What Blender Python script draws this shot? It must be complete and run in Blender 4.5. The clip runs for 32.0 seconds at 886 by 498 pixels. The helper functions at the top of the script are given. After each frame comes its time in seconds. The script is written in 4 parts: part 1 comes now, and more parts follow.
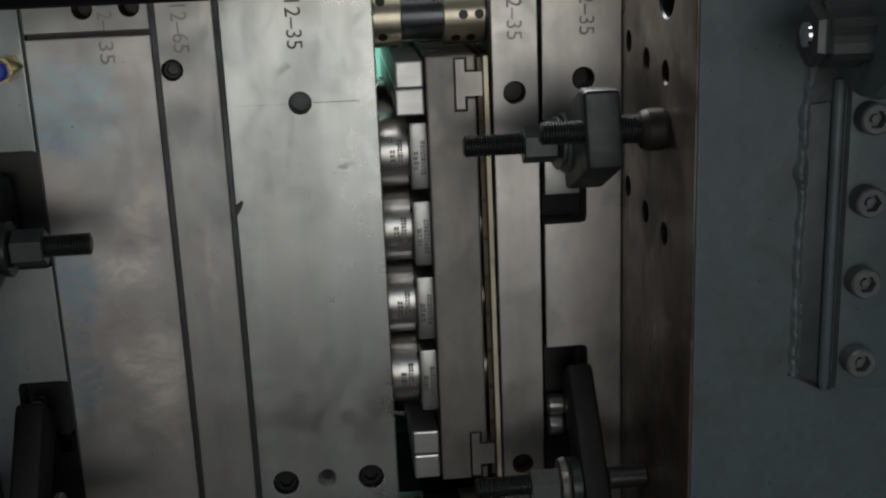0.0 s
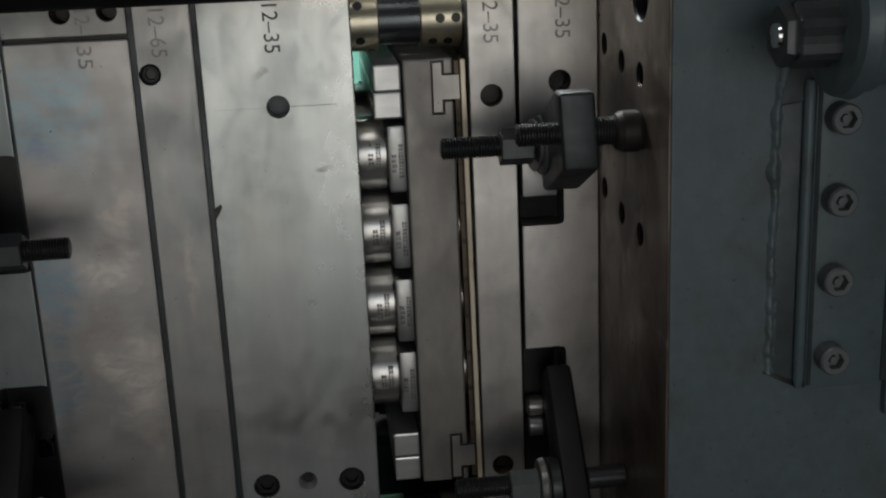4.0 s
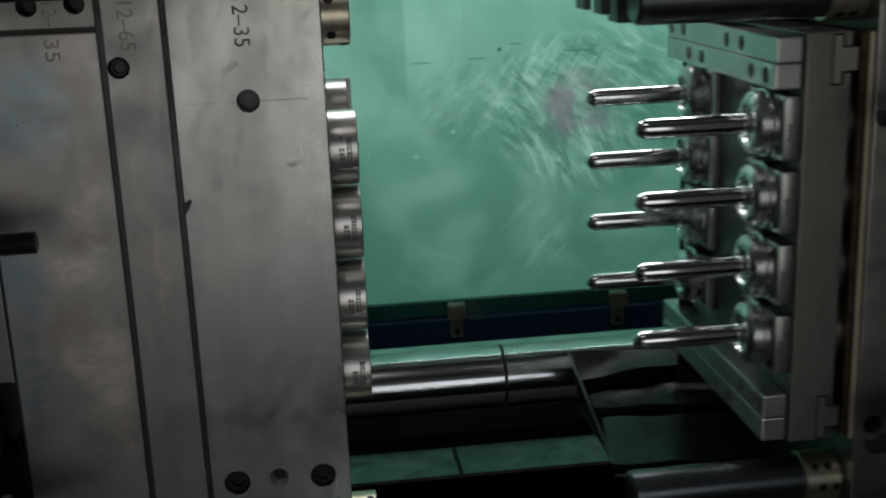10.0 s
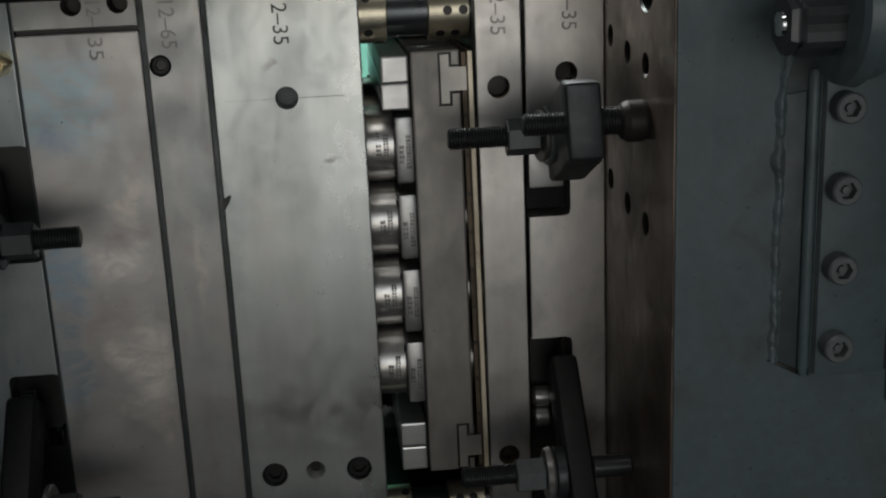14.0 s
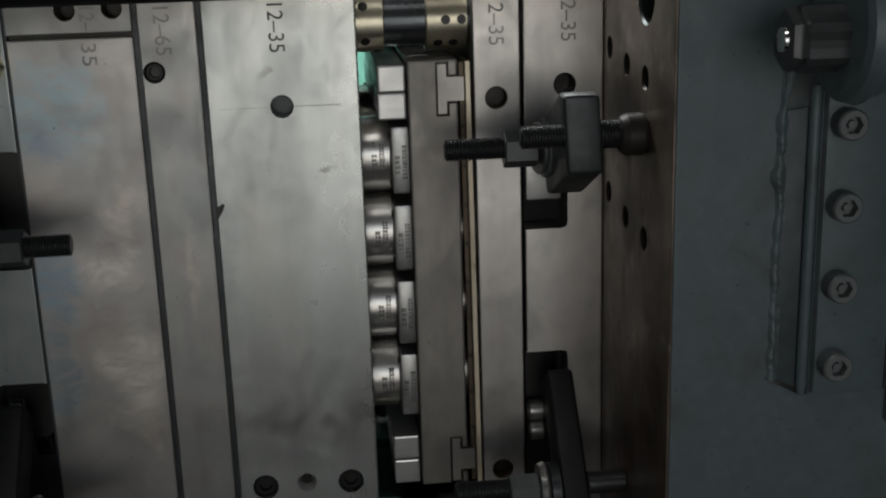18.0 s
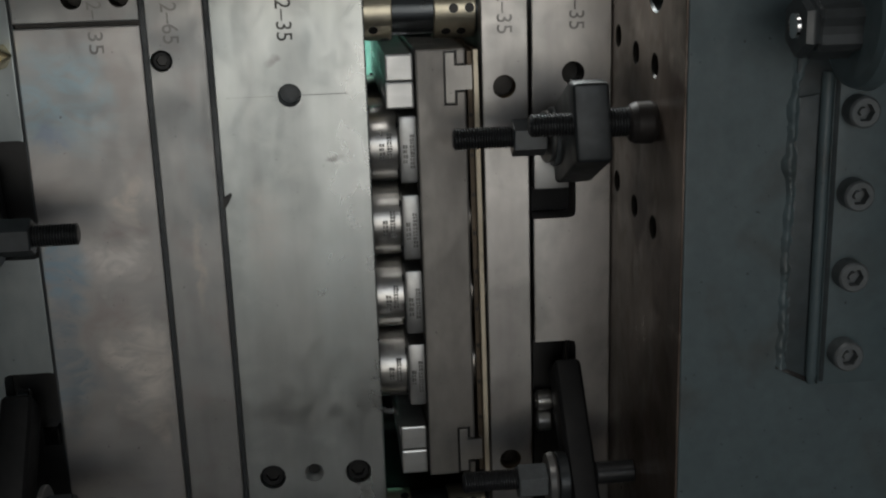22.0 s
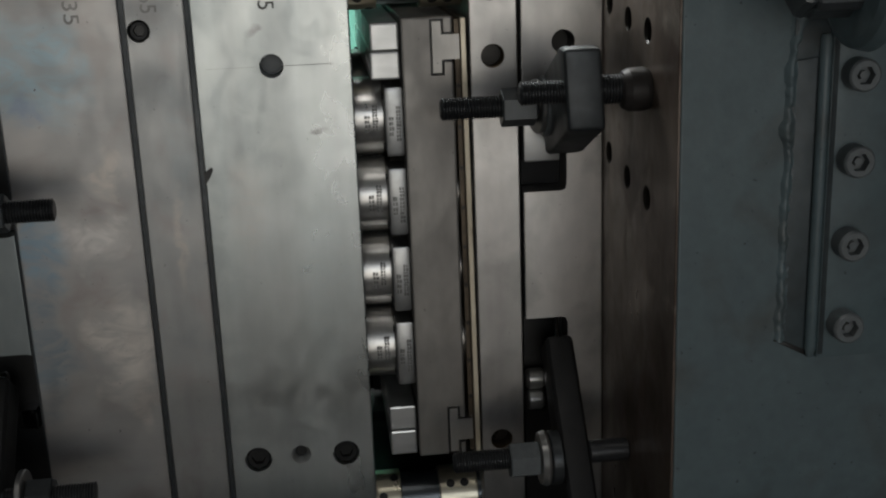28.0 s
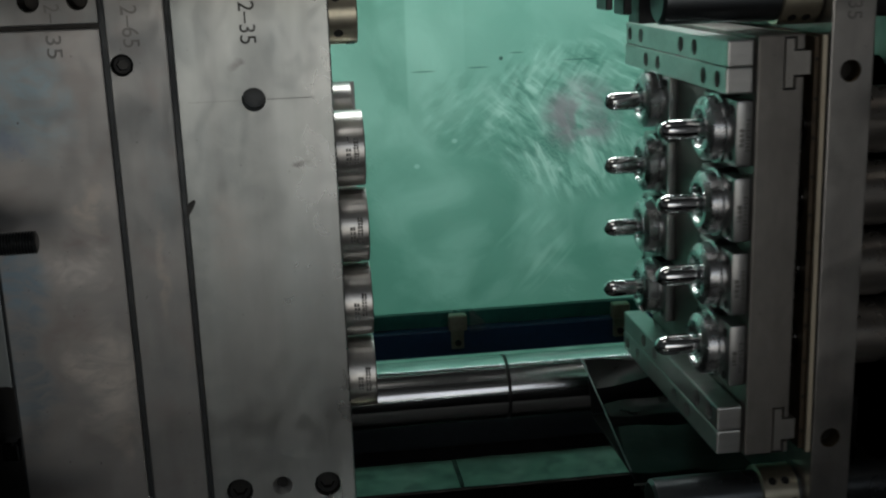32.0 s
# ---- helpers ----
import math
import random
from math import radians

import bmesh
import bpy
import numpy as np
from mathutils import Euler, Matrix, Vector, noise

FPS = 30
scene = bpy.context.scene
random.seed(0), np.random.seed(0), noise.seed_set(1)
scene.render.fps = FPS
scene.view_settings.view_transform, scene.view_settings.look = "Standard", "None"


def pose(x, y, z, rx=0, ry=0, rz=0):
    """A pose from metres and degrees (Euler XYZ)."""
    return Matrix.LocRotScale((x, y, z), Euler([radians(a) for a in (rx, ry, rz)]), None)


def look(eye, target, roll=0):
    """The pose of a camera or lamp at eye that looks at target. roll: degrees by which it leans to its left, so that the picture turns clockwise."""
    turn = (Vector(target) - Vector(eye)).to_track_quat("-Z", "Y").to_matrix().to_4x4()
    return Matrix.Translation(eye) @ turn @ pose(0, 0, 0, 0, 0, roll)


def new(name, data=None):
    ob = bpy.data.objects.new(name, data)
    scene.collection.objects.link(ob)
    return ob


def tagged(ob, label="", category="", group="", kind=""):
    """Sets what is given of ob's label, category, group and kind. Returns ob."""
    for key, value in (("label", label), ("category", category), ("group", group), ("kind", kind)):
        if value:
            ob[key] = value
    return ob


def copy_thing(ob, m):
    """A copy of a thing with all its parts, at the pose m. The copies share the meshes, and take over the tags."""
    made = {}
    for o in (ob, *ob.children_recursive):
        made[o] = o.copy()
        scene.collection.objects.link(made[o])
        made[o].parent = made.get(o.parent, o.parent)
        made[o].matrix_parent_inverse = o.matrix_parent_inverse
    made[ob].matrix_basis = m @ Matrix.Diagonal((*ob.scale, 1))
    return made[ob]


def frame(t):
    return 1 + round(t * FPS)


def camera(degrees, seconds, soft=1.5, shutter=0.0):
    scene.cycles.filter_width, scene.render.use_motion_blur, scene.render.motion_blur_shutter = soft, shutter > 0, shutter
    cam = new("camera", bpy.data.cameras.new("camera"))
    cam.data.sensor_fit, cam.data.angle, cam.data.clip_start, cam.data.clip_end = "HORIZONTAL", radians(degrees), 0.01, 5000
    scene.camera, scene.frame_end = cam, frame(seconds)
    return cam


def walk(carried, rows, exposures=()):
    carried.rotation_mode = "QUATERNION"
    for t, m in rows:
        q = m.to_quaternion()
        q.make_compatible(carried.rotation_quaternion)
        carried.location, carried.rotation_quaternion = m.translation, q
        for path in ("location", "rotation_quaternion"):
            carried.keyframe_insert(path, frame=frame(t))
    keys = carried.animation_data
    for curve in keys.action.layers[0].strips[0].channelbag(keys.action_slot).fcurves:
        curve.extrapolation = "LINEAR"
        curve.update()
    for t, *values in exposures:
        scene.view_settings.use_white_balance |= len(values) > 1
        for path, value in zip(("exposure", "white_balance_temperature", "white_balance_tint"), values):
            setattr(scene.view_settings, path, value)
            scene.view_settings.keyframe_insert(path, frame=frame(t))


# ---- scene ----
cam = camera(42.54, 32.0, soft=2.1, shutter=0.5)
walk(cam, [
    (0, pose(0.0068, -0.8469, 1.4720, 74.32, 2.25, -5.45)),
    (0.5, pose(0.0083, -0.8456, 1.4715, 74.40, 2.25, -5.52)),
    (1, pose(0.0099, -0.8492, 1.4722, 74.45, 2.15, -5.60)),
    (1.5, pose(0.0108, -0.8502, 1.4721, 74.65, 2.55, -6.01)),
    (2, pose(0.0106, -0.8490, 1.4703, 74.66, 2.37, -6.10)),
    (2.5, pose(0.0104, -0.8489, 1.4707, 74.44, 2.25, -6.31)),
    (3, pose(0.0109, -0.8495, 1.4702, 74.43, 2.23, -6.33)),
    (3.5, pose(0.0113, -0.8514, 1.4694, 74.55, 2.37, -6.34)),
    (5.5, pose(0.0124, -0.8542, 1.4718, 74.71, 2.32, -5.99)),
    (6, pose(0.0126, -0.8559, 1.4717, 74.83, 2.25, -6.05)),
    (6.5, pose(0.0147, -0.8593, 1.4715, 74.97, 2.63, -6.65)),
    (7, pose(0.0178, -0.8600, 1.4697, 74.97, 2.46, -7.10)),
    (7.5, pose(0.0214, -0.8572, 1.4680, 75.01, 2.35, -7.21)),
    (8, pose(0.0232, -0.8514, 1.4650, 74.91, 2.32, -7.17)),
    (8.5, pose(0.0216, -0.8486, 1.4640, 74.80, 2.22, -7.09)),
    (9, pose(0.0202, -0.8496, 1.4643, 74.67, 2.28, -7.31)),
    (9.5, pose(0.0195, -0.8513, 1.4652, 74.54, 2.22, -7.29)),
    (10, pose(0.0177, -0.8511, 1.4660, 74.53, 2.12, -7.24)),
    (10.5, pose(0.0160, -0.8507, 1.4678, 74.45, 2.00, -7.19)),
    (11, pose(0.0132, -0.8518, 1.4700, 74.56, 2.07, -7.08)),
    (11.5, pose(0.0143, -0.8578, 1.4692, 74.78, 2.12, -6.77)),
    (12, pose(0.0140, -0.8595, 1.4690, 74.95, 2.03, -6.37)),
    (12.5, pose(0.0124, -0.8595, 1.4679, 75.14, 2.33, -6.25)),
    (13, pose(0.0109, -0.8611, 1.4665, 75.06, 2.22, -6.01)),
    (13.5, pose(0.0107, -0.8611, 1.4641, 74.88, 2.28, -5.76)),
    (14, pose(0.0113, -0.8614, 1.4629, 74.74, 2.44, -5.82)),
    (14.5, pose(0.0131, -0.8617, 1.4632, 74.65, 2.41, -5.92)),
    (16.5, pose(0.0130, -0.8509, 1.4631, 74.56, 2.20, -6.16)),
    (17, pose(0.0133, -0.8504, 1.4628, 74.62, 2.25, -6.26)),
    (17.5, pose(0.0136, -0.8501, 1.4656, 74.72, 2.01, -6.09)),
    (18, pose(0.0120, -0.8507, 1.4664, 74.92, 1.75, -5.91)),
    (18.5, pose(0.0085, -0.8511, 1.4671, 74.95, 1.54, -5.84)),
    (19, pose(0.0084, -0.8522, 1.4670, 75.02, 1.77, -5.89)),
    (19.5, pose(0.0071, -0.8543, 1.4661, 75.23, 1.75, -5.67)),
    (20, pose(0.0090, -0.8564, 1.4629, 75.05, 2.16, -5.59)),
    (20.5, pose(0.0077, -0.8581, 1.4603, 74.80, 2.06, -5.65)),
    (21, pose(0.0075, -0.8571, 1.4620, 74.73, 1.72, -5.61)),
    (21.5, pose(0.0074, -0.8521, 1.4618, 74.74, 1.78, -5.81)),
    (22, pose(0.0075, -0.8487, 1.4615, 74.69, 1.78, -5.82)),
    (22.5, pose(0.0074, -0.8469, 1.4597, 74.59, 1.97, -5.77)),
    (23, pose(0.0090, -0.8469, 1.4560, 74.80, 1.76, -5.77)),
    (23.5, pose(0.0101, -0.8373, 1.4506, 74.58, 2.10, -7.02)),
    (24, pose(0.0088, -0.8329, 1.4513, 74.11, 2.55, -5.30)),
    (24.5, pose(0.0044, -0.8348, 1.4512, 74.03, 2.01, -5.10)),
    (25, pose(0.0033, -0.8321, 1.4479, 74.03, 1.72, -5.81)),
    (25.5, pose(0.0052, -0.8270, 1.4461, 73.78, 2.01, -6.13)),
    (27.5, pose(0.0078, -0.8294, 1.4436, 73.69, 2.44, -6.67)),
    (28, pose(0.0089, -0.8295, 1.4461, 74.05, 2.08, -6.53)),
    (28.5, pose(0.0078, -0.8262, 1.4464, 74.02, 2.01, -6.59)),
    (29, pose(0.0091, -0.8244, 1.4454, 74.21, 2.14, -6.41)),
    (29.5, pose(0.0101, -0.8221, 1.4470, 74.24, 2.22, -6.57)),
    (30, pose(0.0115, -0.8233, 1.4472, 74.68, 2.28, -7.30)),
    (30.5, pose(0.0103, -0.8256, 1.4494, 74.78, 2.09, -7.73)),
    (31, pose(0.0081, -0.8292, 1.4481, 75.02, 1.85, -7.88)),
    (31.5, pose(0.0068, -0.8322, 1.4475, 75.32, 1.78, -7.68)),
    (32, pose(0.0064, -0.8368, 1.4495, 75.50, 1.93, -7.61)),
], exposures=[
(0, 0.08), (1, 0), (6, 0), (6.6, 0.1), (7, 0.08), (7.4, -0.1), (8, -0.42), (9, -0.74), (10.2, -0.72), (10.6, -0.35), (11, -0.12), (12, 0), (25, 0), (28, 0.1), (29.6, 0.08), (30, 0.0), (30.4, -0.35), (31, -0.6), (32, -0.74)
])

# ---- light: a factory hall with daylight from an open gate behind the viewer and a window behind the rear door ----
world = bpy.data.worlds.new("hall_sky")
scene.world = world
world.use_nodes = True
sky = world.node_tree.nodes.new("ShaderNodeTexSky")
sky.sky_type, sky.sun_disc = "NISHITA", False
sky.sun_elevation, sky.sun_rotation = radians(40), radians(200)
world.node_tree.links.new(sky.outputs[0], world.node_tree.nodes["Background"].inputs[0])
world.node_tree.nodes["Background"].inputs[1].default_value = 0.08


def window_light(name, eye, target, sx, sy, watts, colour):
    data = bpy.data.lights.new(name, "AREA")
    data.shape, data.size, data.size_y, data.energy, data.color = "RECTANGLE", sx, sy, watts, colour
    ob = new(name, data)
    ob.matrix_world = look(eye, target)
    return ob


window_light("door_daylight", (0.20, -3.85, 1.38), (0.20, 0, 1.38), 2.3, 2.15, 18.9, (0.975, 0.985, 0.985))
window_light("rear_window_daylight", (0.25, 1.62, 2.75), (0.2, 0.72, 1.35), 2.3, 1.3, 175, (0.97, 1.0, 0.98))
window_light("roof_lamp_light", (-0.5, -1.15, 3.85), (0.2, 0.0, 1.3), 1.4, 0.8, 9, (1.0, 0.97, 0.92))

# ---- materials ----


def material(name, base, rough=0.5, metal=0.0, second=None, scale=6.0, mix=0.5, stretch=(1, 1, 1), bump=0.0,
             grain=120.0, grain_mix=0.12, rough_var=0.1, stain=None, stain_scale=3.0, stain_at=0.55, transmission=0.0, ior=1.5, gloss=0.5, lean=0.0, lean_x=0.0,
             bands=0.0, specks=0.0, patches=(), warp=0.05, smudge=0.0):
    """A surface with two scales of variation: broad patches and fine stretched grain, and a stain if one is given.
    bands: upright grinding bands; specks: small dark pits; patches: (x, z, rx, rz, colour, amount) cloudy marks; smudge: fingerprints in the gloss."""
    m = bpy.data.materials.new(name)
    m.use_nodes = True
    t = m.node_tree
    b = t.nodes["Principled BSDF"]
    n, link = t.nodes.new, t.links.new
    co = n("ShaderNodeTexCoord")
    second = second or tuple(c * 0.75 for c in base)

    def fractal(sc, detail, str_=(1, 1, 1), distort=0.0):
        mp = n("ShaderNodeMapping")
        mp.inputs["Scale"].default_value = str_
        link(co.outputs["Object"], mp.inputs[0])
        nz = n("ShaderNodeTexNoise")
        nz.inputs["Scale"].default_value, nz.inputs["Detail"].default_value, nz.inputs["Distortion"].default_value = sc, detail, distort
        link(mp.outputs[0], nz.inputs[0])
        return nz.outputs[0]

    def ramp(value, a, c):
        r = n("ShaderNodeMapRange")
        r.inputs[1].default_value, r.inputs[2].default_value = a, c
        link(value, r.inputs[0])
        return r.outputs[0]

    def blend(fac, c1, c2, kind="MIX"):
        x = n("ShaderNodeMix")
        x.data_type, x.blend_type = "RGBA", kind
        link(fac, x.inputs[0])
        for sock, c in ((x.inputs[6], c1), (x.inputs[7], c2)):
            if isinstance(c, tuple):
                sock.default_value = (*c, 1)
            else:
                link(c, sock)
        return x.outputs[2]

    broad, fine = fractal(scale, 5, distort=0.25), fractal(grain, 3, stretch)
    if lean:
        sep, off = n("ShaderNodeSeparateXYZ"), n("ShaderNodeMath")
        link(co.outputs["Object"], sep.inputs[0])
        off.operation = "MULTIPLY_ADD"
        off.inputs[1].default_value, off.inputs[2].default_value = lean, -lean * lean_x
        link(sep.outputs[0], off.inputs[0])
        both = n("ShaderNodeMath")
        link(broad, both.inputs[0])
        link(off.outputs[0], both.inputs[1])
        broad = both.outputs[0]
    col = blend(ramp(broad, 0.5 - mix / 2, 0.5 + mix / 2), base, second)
    if stain:
        col = blend(ramp(fractal(stain_scale, 6, distort=0.4), stain_at, stain_at + 0.18), col, stain)
    if patches:
        swirl, off, warped = n("ShaderNodeTexNoise"), n("ShaderNodeVectorMath"), n("ShaderNodeVectorMath")
        swirl.inputs["Scale"].default_value, swirl.inputs["Detail"].default_value, swirl.inputs["Distortion"].default_value = 26, 6, 0.8
        link(co.outputs["Object"], swirl.inputs[0])
        off.operation, warped.operation = "MULTIPLY_ADD", "ADD"
        off.inputs[1].default_value, off.inputs[2].default_value = (warp,) * 3, (-warp / 2,) * 3
        link(swirl.outputs[1], off.inputs[0])
        link(co.outputs["Object"], warped.inputs[0])
        link(off.outputs[0], warped.inputs[1])
        streak = n("ShaderNodeMapRange")
        streak.inputs[1].default_value, streak.inputs[2].default_value, streak.inputs[3].default_value, streak.inputs[4].default_value = 0.36, 0.62, 0.35, 1.15
        link(fractal(40, 6, (0.8, 1, 1.3), 2.2), streak.inputs[0])
        for px, pz, rx, rz, tint, amount in patches:
            mp, gr, r = n("ShaderNodeMapping"), n("ShaderNodeTexGradient"), n("ShaderNodeMapRange")
            mp.inputs["Location"].default_value, mp.inputs["Scale"].default_value = (-px / rx, 0, -pz / rz), (1 / rx, 0, 1 / rz)
            link(warped.outputs[0], mp.inputs[0])
            gr.gradient_type = "SPHERICAL"
            link(mp.outputs[0], gr.inputs[0])
            r.inputs[1].default_value, r.inputs[2].default_value, r.inputs[4].default_value = 0.0, 0.55, amount
            link(gr.outputs[1], r.inputs[0])
            mul = n("ShaderNodeMath")
            mul.operation, mul.use_clamp = "MULTIPLY", True
            link(r.outputs[0], mul.inputs[0])
            link(streak.outputs[0], mul.inputs[1])
            col = blend(mul.outputs[0], col, tint)
    if specks:
        col = blend(ramp(fractal(260, 2), 0.72, 0.76), col, tuple(c * (1 - specks) for c in second))
    if bands:
        lo = tuple(1 - bands * k for k in (0.9, 1.0, 1.0))
        col = blend(ramp(fractal(34, 3, (1, 0, 0.035)), 0.36, 0.64), col, lo, "MULTIPLY")
    g = n("ShaderNodeMapRange")
    g.inputs[1].default_value, g.inputs[2].default_value = 0.3, 0.7
    g.inputs[3].default_value, g.inputs[4].default_value = 1 - grain_mix, 1 + grain_mix
    link(fine, g.inputs[0])
    mul = n("ShaderNodeVectorMath")
    mul.operation = "SCALE"
    link(col, mul.inputs[0])
    link(g.outputs[0], mul.inputs["Scale"])
    link(mul.outputs[0], b.inputs["Base Color"])
    rr = n("ShaderNodeMapRange")
    rr.inputs[1].default_value, rr.inputs[2].default_value = 0.3, 0.7
    rr.inputs[3].default_value, rr.inputs[4].default_value = max(rough - rough_var, 0.01), rough + rough_var
    link(broad, rr.inputs[0])
    if smudge:
        sm, add = n("ShaderNodeMapRange"), n("ShaderNodeMath")
        sm.inputs[1].default_value, sm.inputs[2].default_value, sm.inputs[4].default_value = 0.45, 0.68, smudge
        link(fractal(48, 6, (1, 1, 0.6), 1.2), sm.inputs[0])
        link(rr.outputs[0], add.inputs[0])
        link(sm.outputs[0], add.inputs[1])
        link(add.outputs[0], b.inputs["Roughness"])
    else:
        link(rr.outputs[0], b.inputs["Roughness"])
    b.inputs["Metallic"].default_value = metal
    b.inputs["IOR"].default_value = ior
    b.inputs["Specular IOR Level"].default_value = gloss
    b.inputs["Transmission Weight"].default_value = transmission
    if bump:
        bp = n("ShaderNodeBump")
        bp.inputs["Strength"].default_value, bp.inputs["Distance"].default_value = bump, 0.001
        link(fine, bp.inputs["Height"])
        link(bp.outputs[0], b.inputs["Normal"])
    return m


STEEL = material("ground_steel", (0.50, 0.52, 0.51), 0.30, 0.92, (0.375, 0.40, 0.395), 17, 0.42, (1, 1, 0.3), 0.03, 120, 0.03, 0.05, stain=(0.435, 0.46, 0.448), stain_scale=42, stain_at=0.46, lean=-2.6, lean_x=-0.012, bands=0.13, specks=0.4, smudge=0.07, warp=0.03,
                 patches=[(0.010, 1.19, 0.03, 0.11, (0.43, 0.47, 0.47), 0.5), (-0.048, 1.25, 0.016, 0.05, (0.46, 0.45, 0.43), 0.6), (-0.052, 1.12, 0.02, 0.07, (0.38, 0.39, 0.385), 0.5), (0.003, 1.3005, 0.007, 0.0032, (0.24, 0.24, 0.235), 0.8), (0.0085, 1.3028, 0.006, 0.003, (0.26, 0.26, 0.255), 0.7), (-0.035, 1.379, 0.010, 0.004, (0.27, 0.27, 0.265), 0.8)])
STEEL_DULL = material("dull_plate_steel", (0.40, 0.395, 0.385), 0.38, 0.85, (0.30, 0.31, 0.31), 16, 0.45, (1, 1, 0.3), 0.03, 120, 0.04, stain=(0.345, 0.33, 0.322), stain_scale=40, stain_at=0.52, bands=0.1, specks=0.4, smudge=0.08, warp=0.03,
                      patches=[(-0.096, 1.30, 0.012, 0.06, (0.33, 0.36, 0.37), 0.5), (-0.100, 1.225, 0.005, 0.05, (0.46, 0.42, 0.39), 0.7), (-0.098, 1.347, 0.006, 0.008, (0.27, 0.27, 0.27), 0.6)])
STEEL_TINT = material("heat_tinted_steel", (0.425, 0.408, 0.395), 0.38, 0.85, (0.355, 0.352, 0.348), 17, 0.4, (0.25, 1, 1), 0.05, 70, 0.05, 0.06, stain=(0.36, 0.338, 0.325), stain_scale=30, stain_at=0.5, specks=0.5, smudge=0.08, warp=0.055,
                      patches=[(-0.188, 1.355, 0.046, 0.055, (0.345, 0.43, 0.47), 0.95), (-0.196, 1.325, 0.012, 0.022, (0.29, 0.33, 0.40), 0.7), (-0.203, 1.228, 0.024, 0.038, (0.27, 0.36, 0.43), 0.85), (-0.207, 1.15, 0.024, 0.07, (0.25, 0.30, 0.335), 0.8),
                               (-0.163, 1.235, 0.036, 0.026, (0.62, 0.59, 0.565), 0.85), (-0.150, 1.150, 0.026, 0.055, (0.63, 0.59, 0.55), 0.85), (-0.168, 1.187, 0.022, 0.02, (0.36, 0.325, 0.31), 0.7), (-0.158, 1.257, 0.02, 0.016, (0.34, 0.305, 0.295), 0.75), (-0.150, 1.280, 0.014, 0.024, (0.54, 0.49, 0.445), 0.7), (-0.140, 1.10, 0.012, 0.03, (0.58, 0.54, 0.50), 0.6)])
STEEL_CLAMP = material("clamp_plate_steel", (0.30, 0.33, 0.335), 0.4, 0.8, (0.22, 0.245, 0.25), 12, 0.5, (1, 1, 0.4), 0.03, 120, 0.05, bands=0.08, specks=0.5, smudge=0.08)
STEEL_SLIDE = material("slide_steel", (0.27, 0.257, 0.24), 0.44, 0.75, (0.21, 0.2, 0.188), 22, 0.4, (1, 1, 0.4), 0.05, 110, 0.08, 0.06, bands=0.1, specks=0.5, smudge=0.08)
STEEL_KEY = material("key_steel", (0.36, 0.345, 0.325), 0.42, 0.8, (0.28, 0.27, 0.255), 22, 0.4, (1, 1, 0.4), 0.05, 110, 0.06, 0.06, specks=0.4)
STEEL_WARM = material("warm_plate_steel", (0.53, 0.512, 0.49), 0.32, 0.92, (0.40, 0.392, 0.38), 16, 0.45, (1, 1, 0.4), 0.03, 140, 0.04, 0.05, stain=(0.38, 0.375, 0.36), stain_scale=24, stain_at=0.5, bands=0.16, specks=0.4, smudge=0.08)
STEEL_BRIGHT = material("fresh_ground_steel", (0.58, 0.58, 0.57), 0.36, 0.85, (0.48, 0.485, 0.48), 30, 0.5, (0.2, 1, 1), 0.04, 200, 0.06, 0.06)
INSERT = material("polished_insert_steel", (0.62, 0.605, 0.585), 0.31, 0.97, (0.52, 0.51, 0.49), 24, 0.5, (1, 0.2, 1), 0.03, 300, 0.05, 0.04, smudge=0.05)
CAP_STEEL = material("slate_cap_steel", (0.062, 0.069, 0.073), 0.36, 0.25, (0.042, 0.047, 0.05), 40, 0.5, (1, 1, 1), 0.1, 160, 0.1, 0.06)
HOLDER = material("holder_steel", (0.40, 0.40, 0.395), 0.33, 0.92, (0.31, 0.315, 0.315), 30, 0.5, (1, 1, 1), 0.03, 200, 0.06, 0.05, smudge=0.06)
BROWN = material("oily_brown_bronze", (0.115, 0.088, 0.058), 0.42, 0.5, (0.07, 0.052, 0.036), 30, 0.5, (1, 1, 1), 0.1, 120, 0.12, stain=(0.04, 0.031, 0.023), stain_scale=34, stain_at=0.58)
SOOT = material("oily_dark_strip", (0.11, 0.10, 0.092), 0.36, 0.7, (0.07, 0.064, 0.06), 30, 0.5, (1, 1, 0.2), 0.03, 160, 0.1, 0.06)
PAINT_DIRTY = material("grimy_grey_paint", (0.038, 0.049, 0.053), 0.5, 0.0, (0.024, 0.030, 0.033), 40, 0.5, (1, 1, 1), 0.4, 120, 0.2, smudge=0.1, gloss=0.25)
CHROME = material("hard_chrome", (0.80, 0.80, 0.81), 0.055, 1.0, (0.70, 0.70, 0.71), 10, 0.5, (1, 1, 1), 0.0, 300, 0.02, 0.02)
RING_STEEL = material("satin_ring_steel", (0.76, 0.765, 0.775), 0.27, 1.0, (0.66, 0.665, 0.68), 60, 0.5, (1, 1, 1), 0.03, 300, 0.05, 0.05)
BAR_CHROME = material("tie_bar_chrome", (0.66, 0.65, 0.65), 0.15, 1.0, (0.50, 0.49, 0.49), 9, 0.5, (0.05, 1, 1), 0.03, 200, 0.1, 0.04)
PIN_STEEL = material("oiled_pin_steel", (0.125, 0.135, 0.145), 0.3, 0.85, (0.085, 0.095, 0.10), 25, 0.5, (0.1, 1, 1), 0.03, 150, 0.1, 0.05)
BRONZE = material("pale_bronze", (0.70, 0.65, 0.52), 0.3, 0.9, (0.56, 0.51, 0.39), 30, 0.5, (1, 1, 1), 0.03, 200, 0.06, 0.05, smudge=0.06)
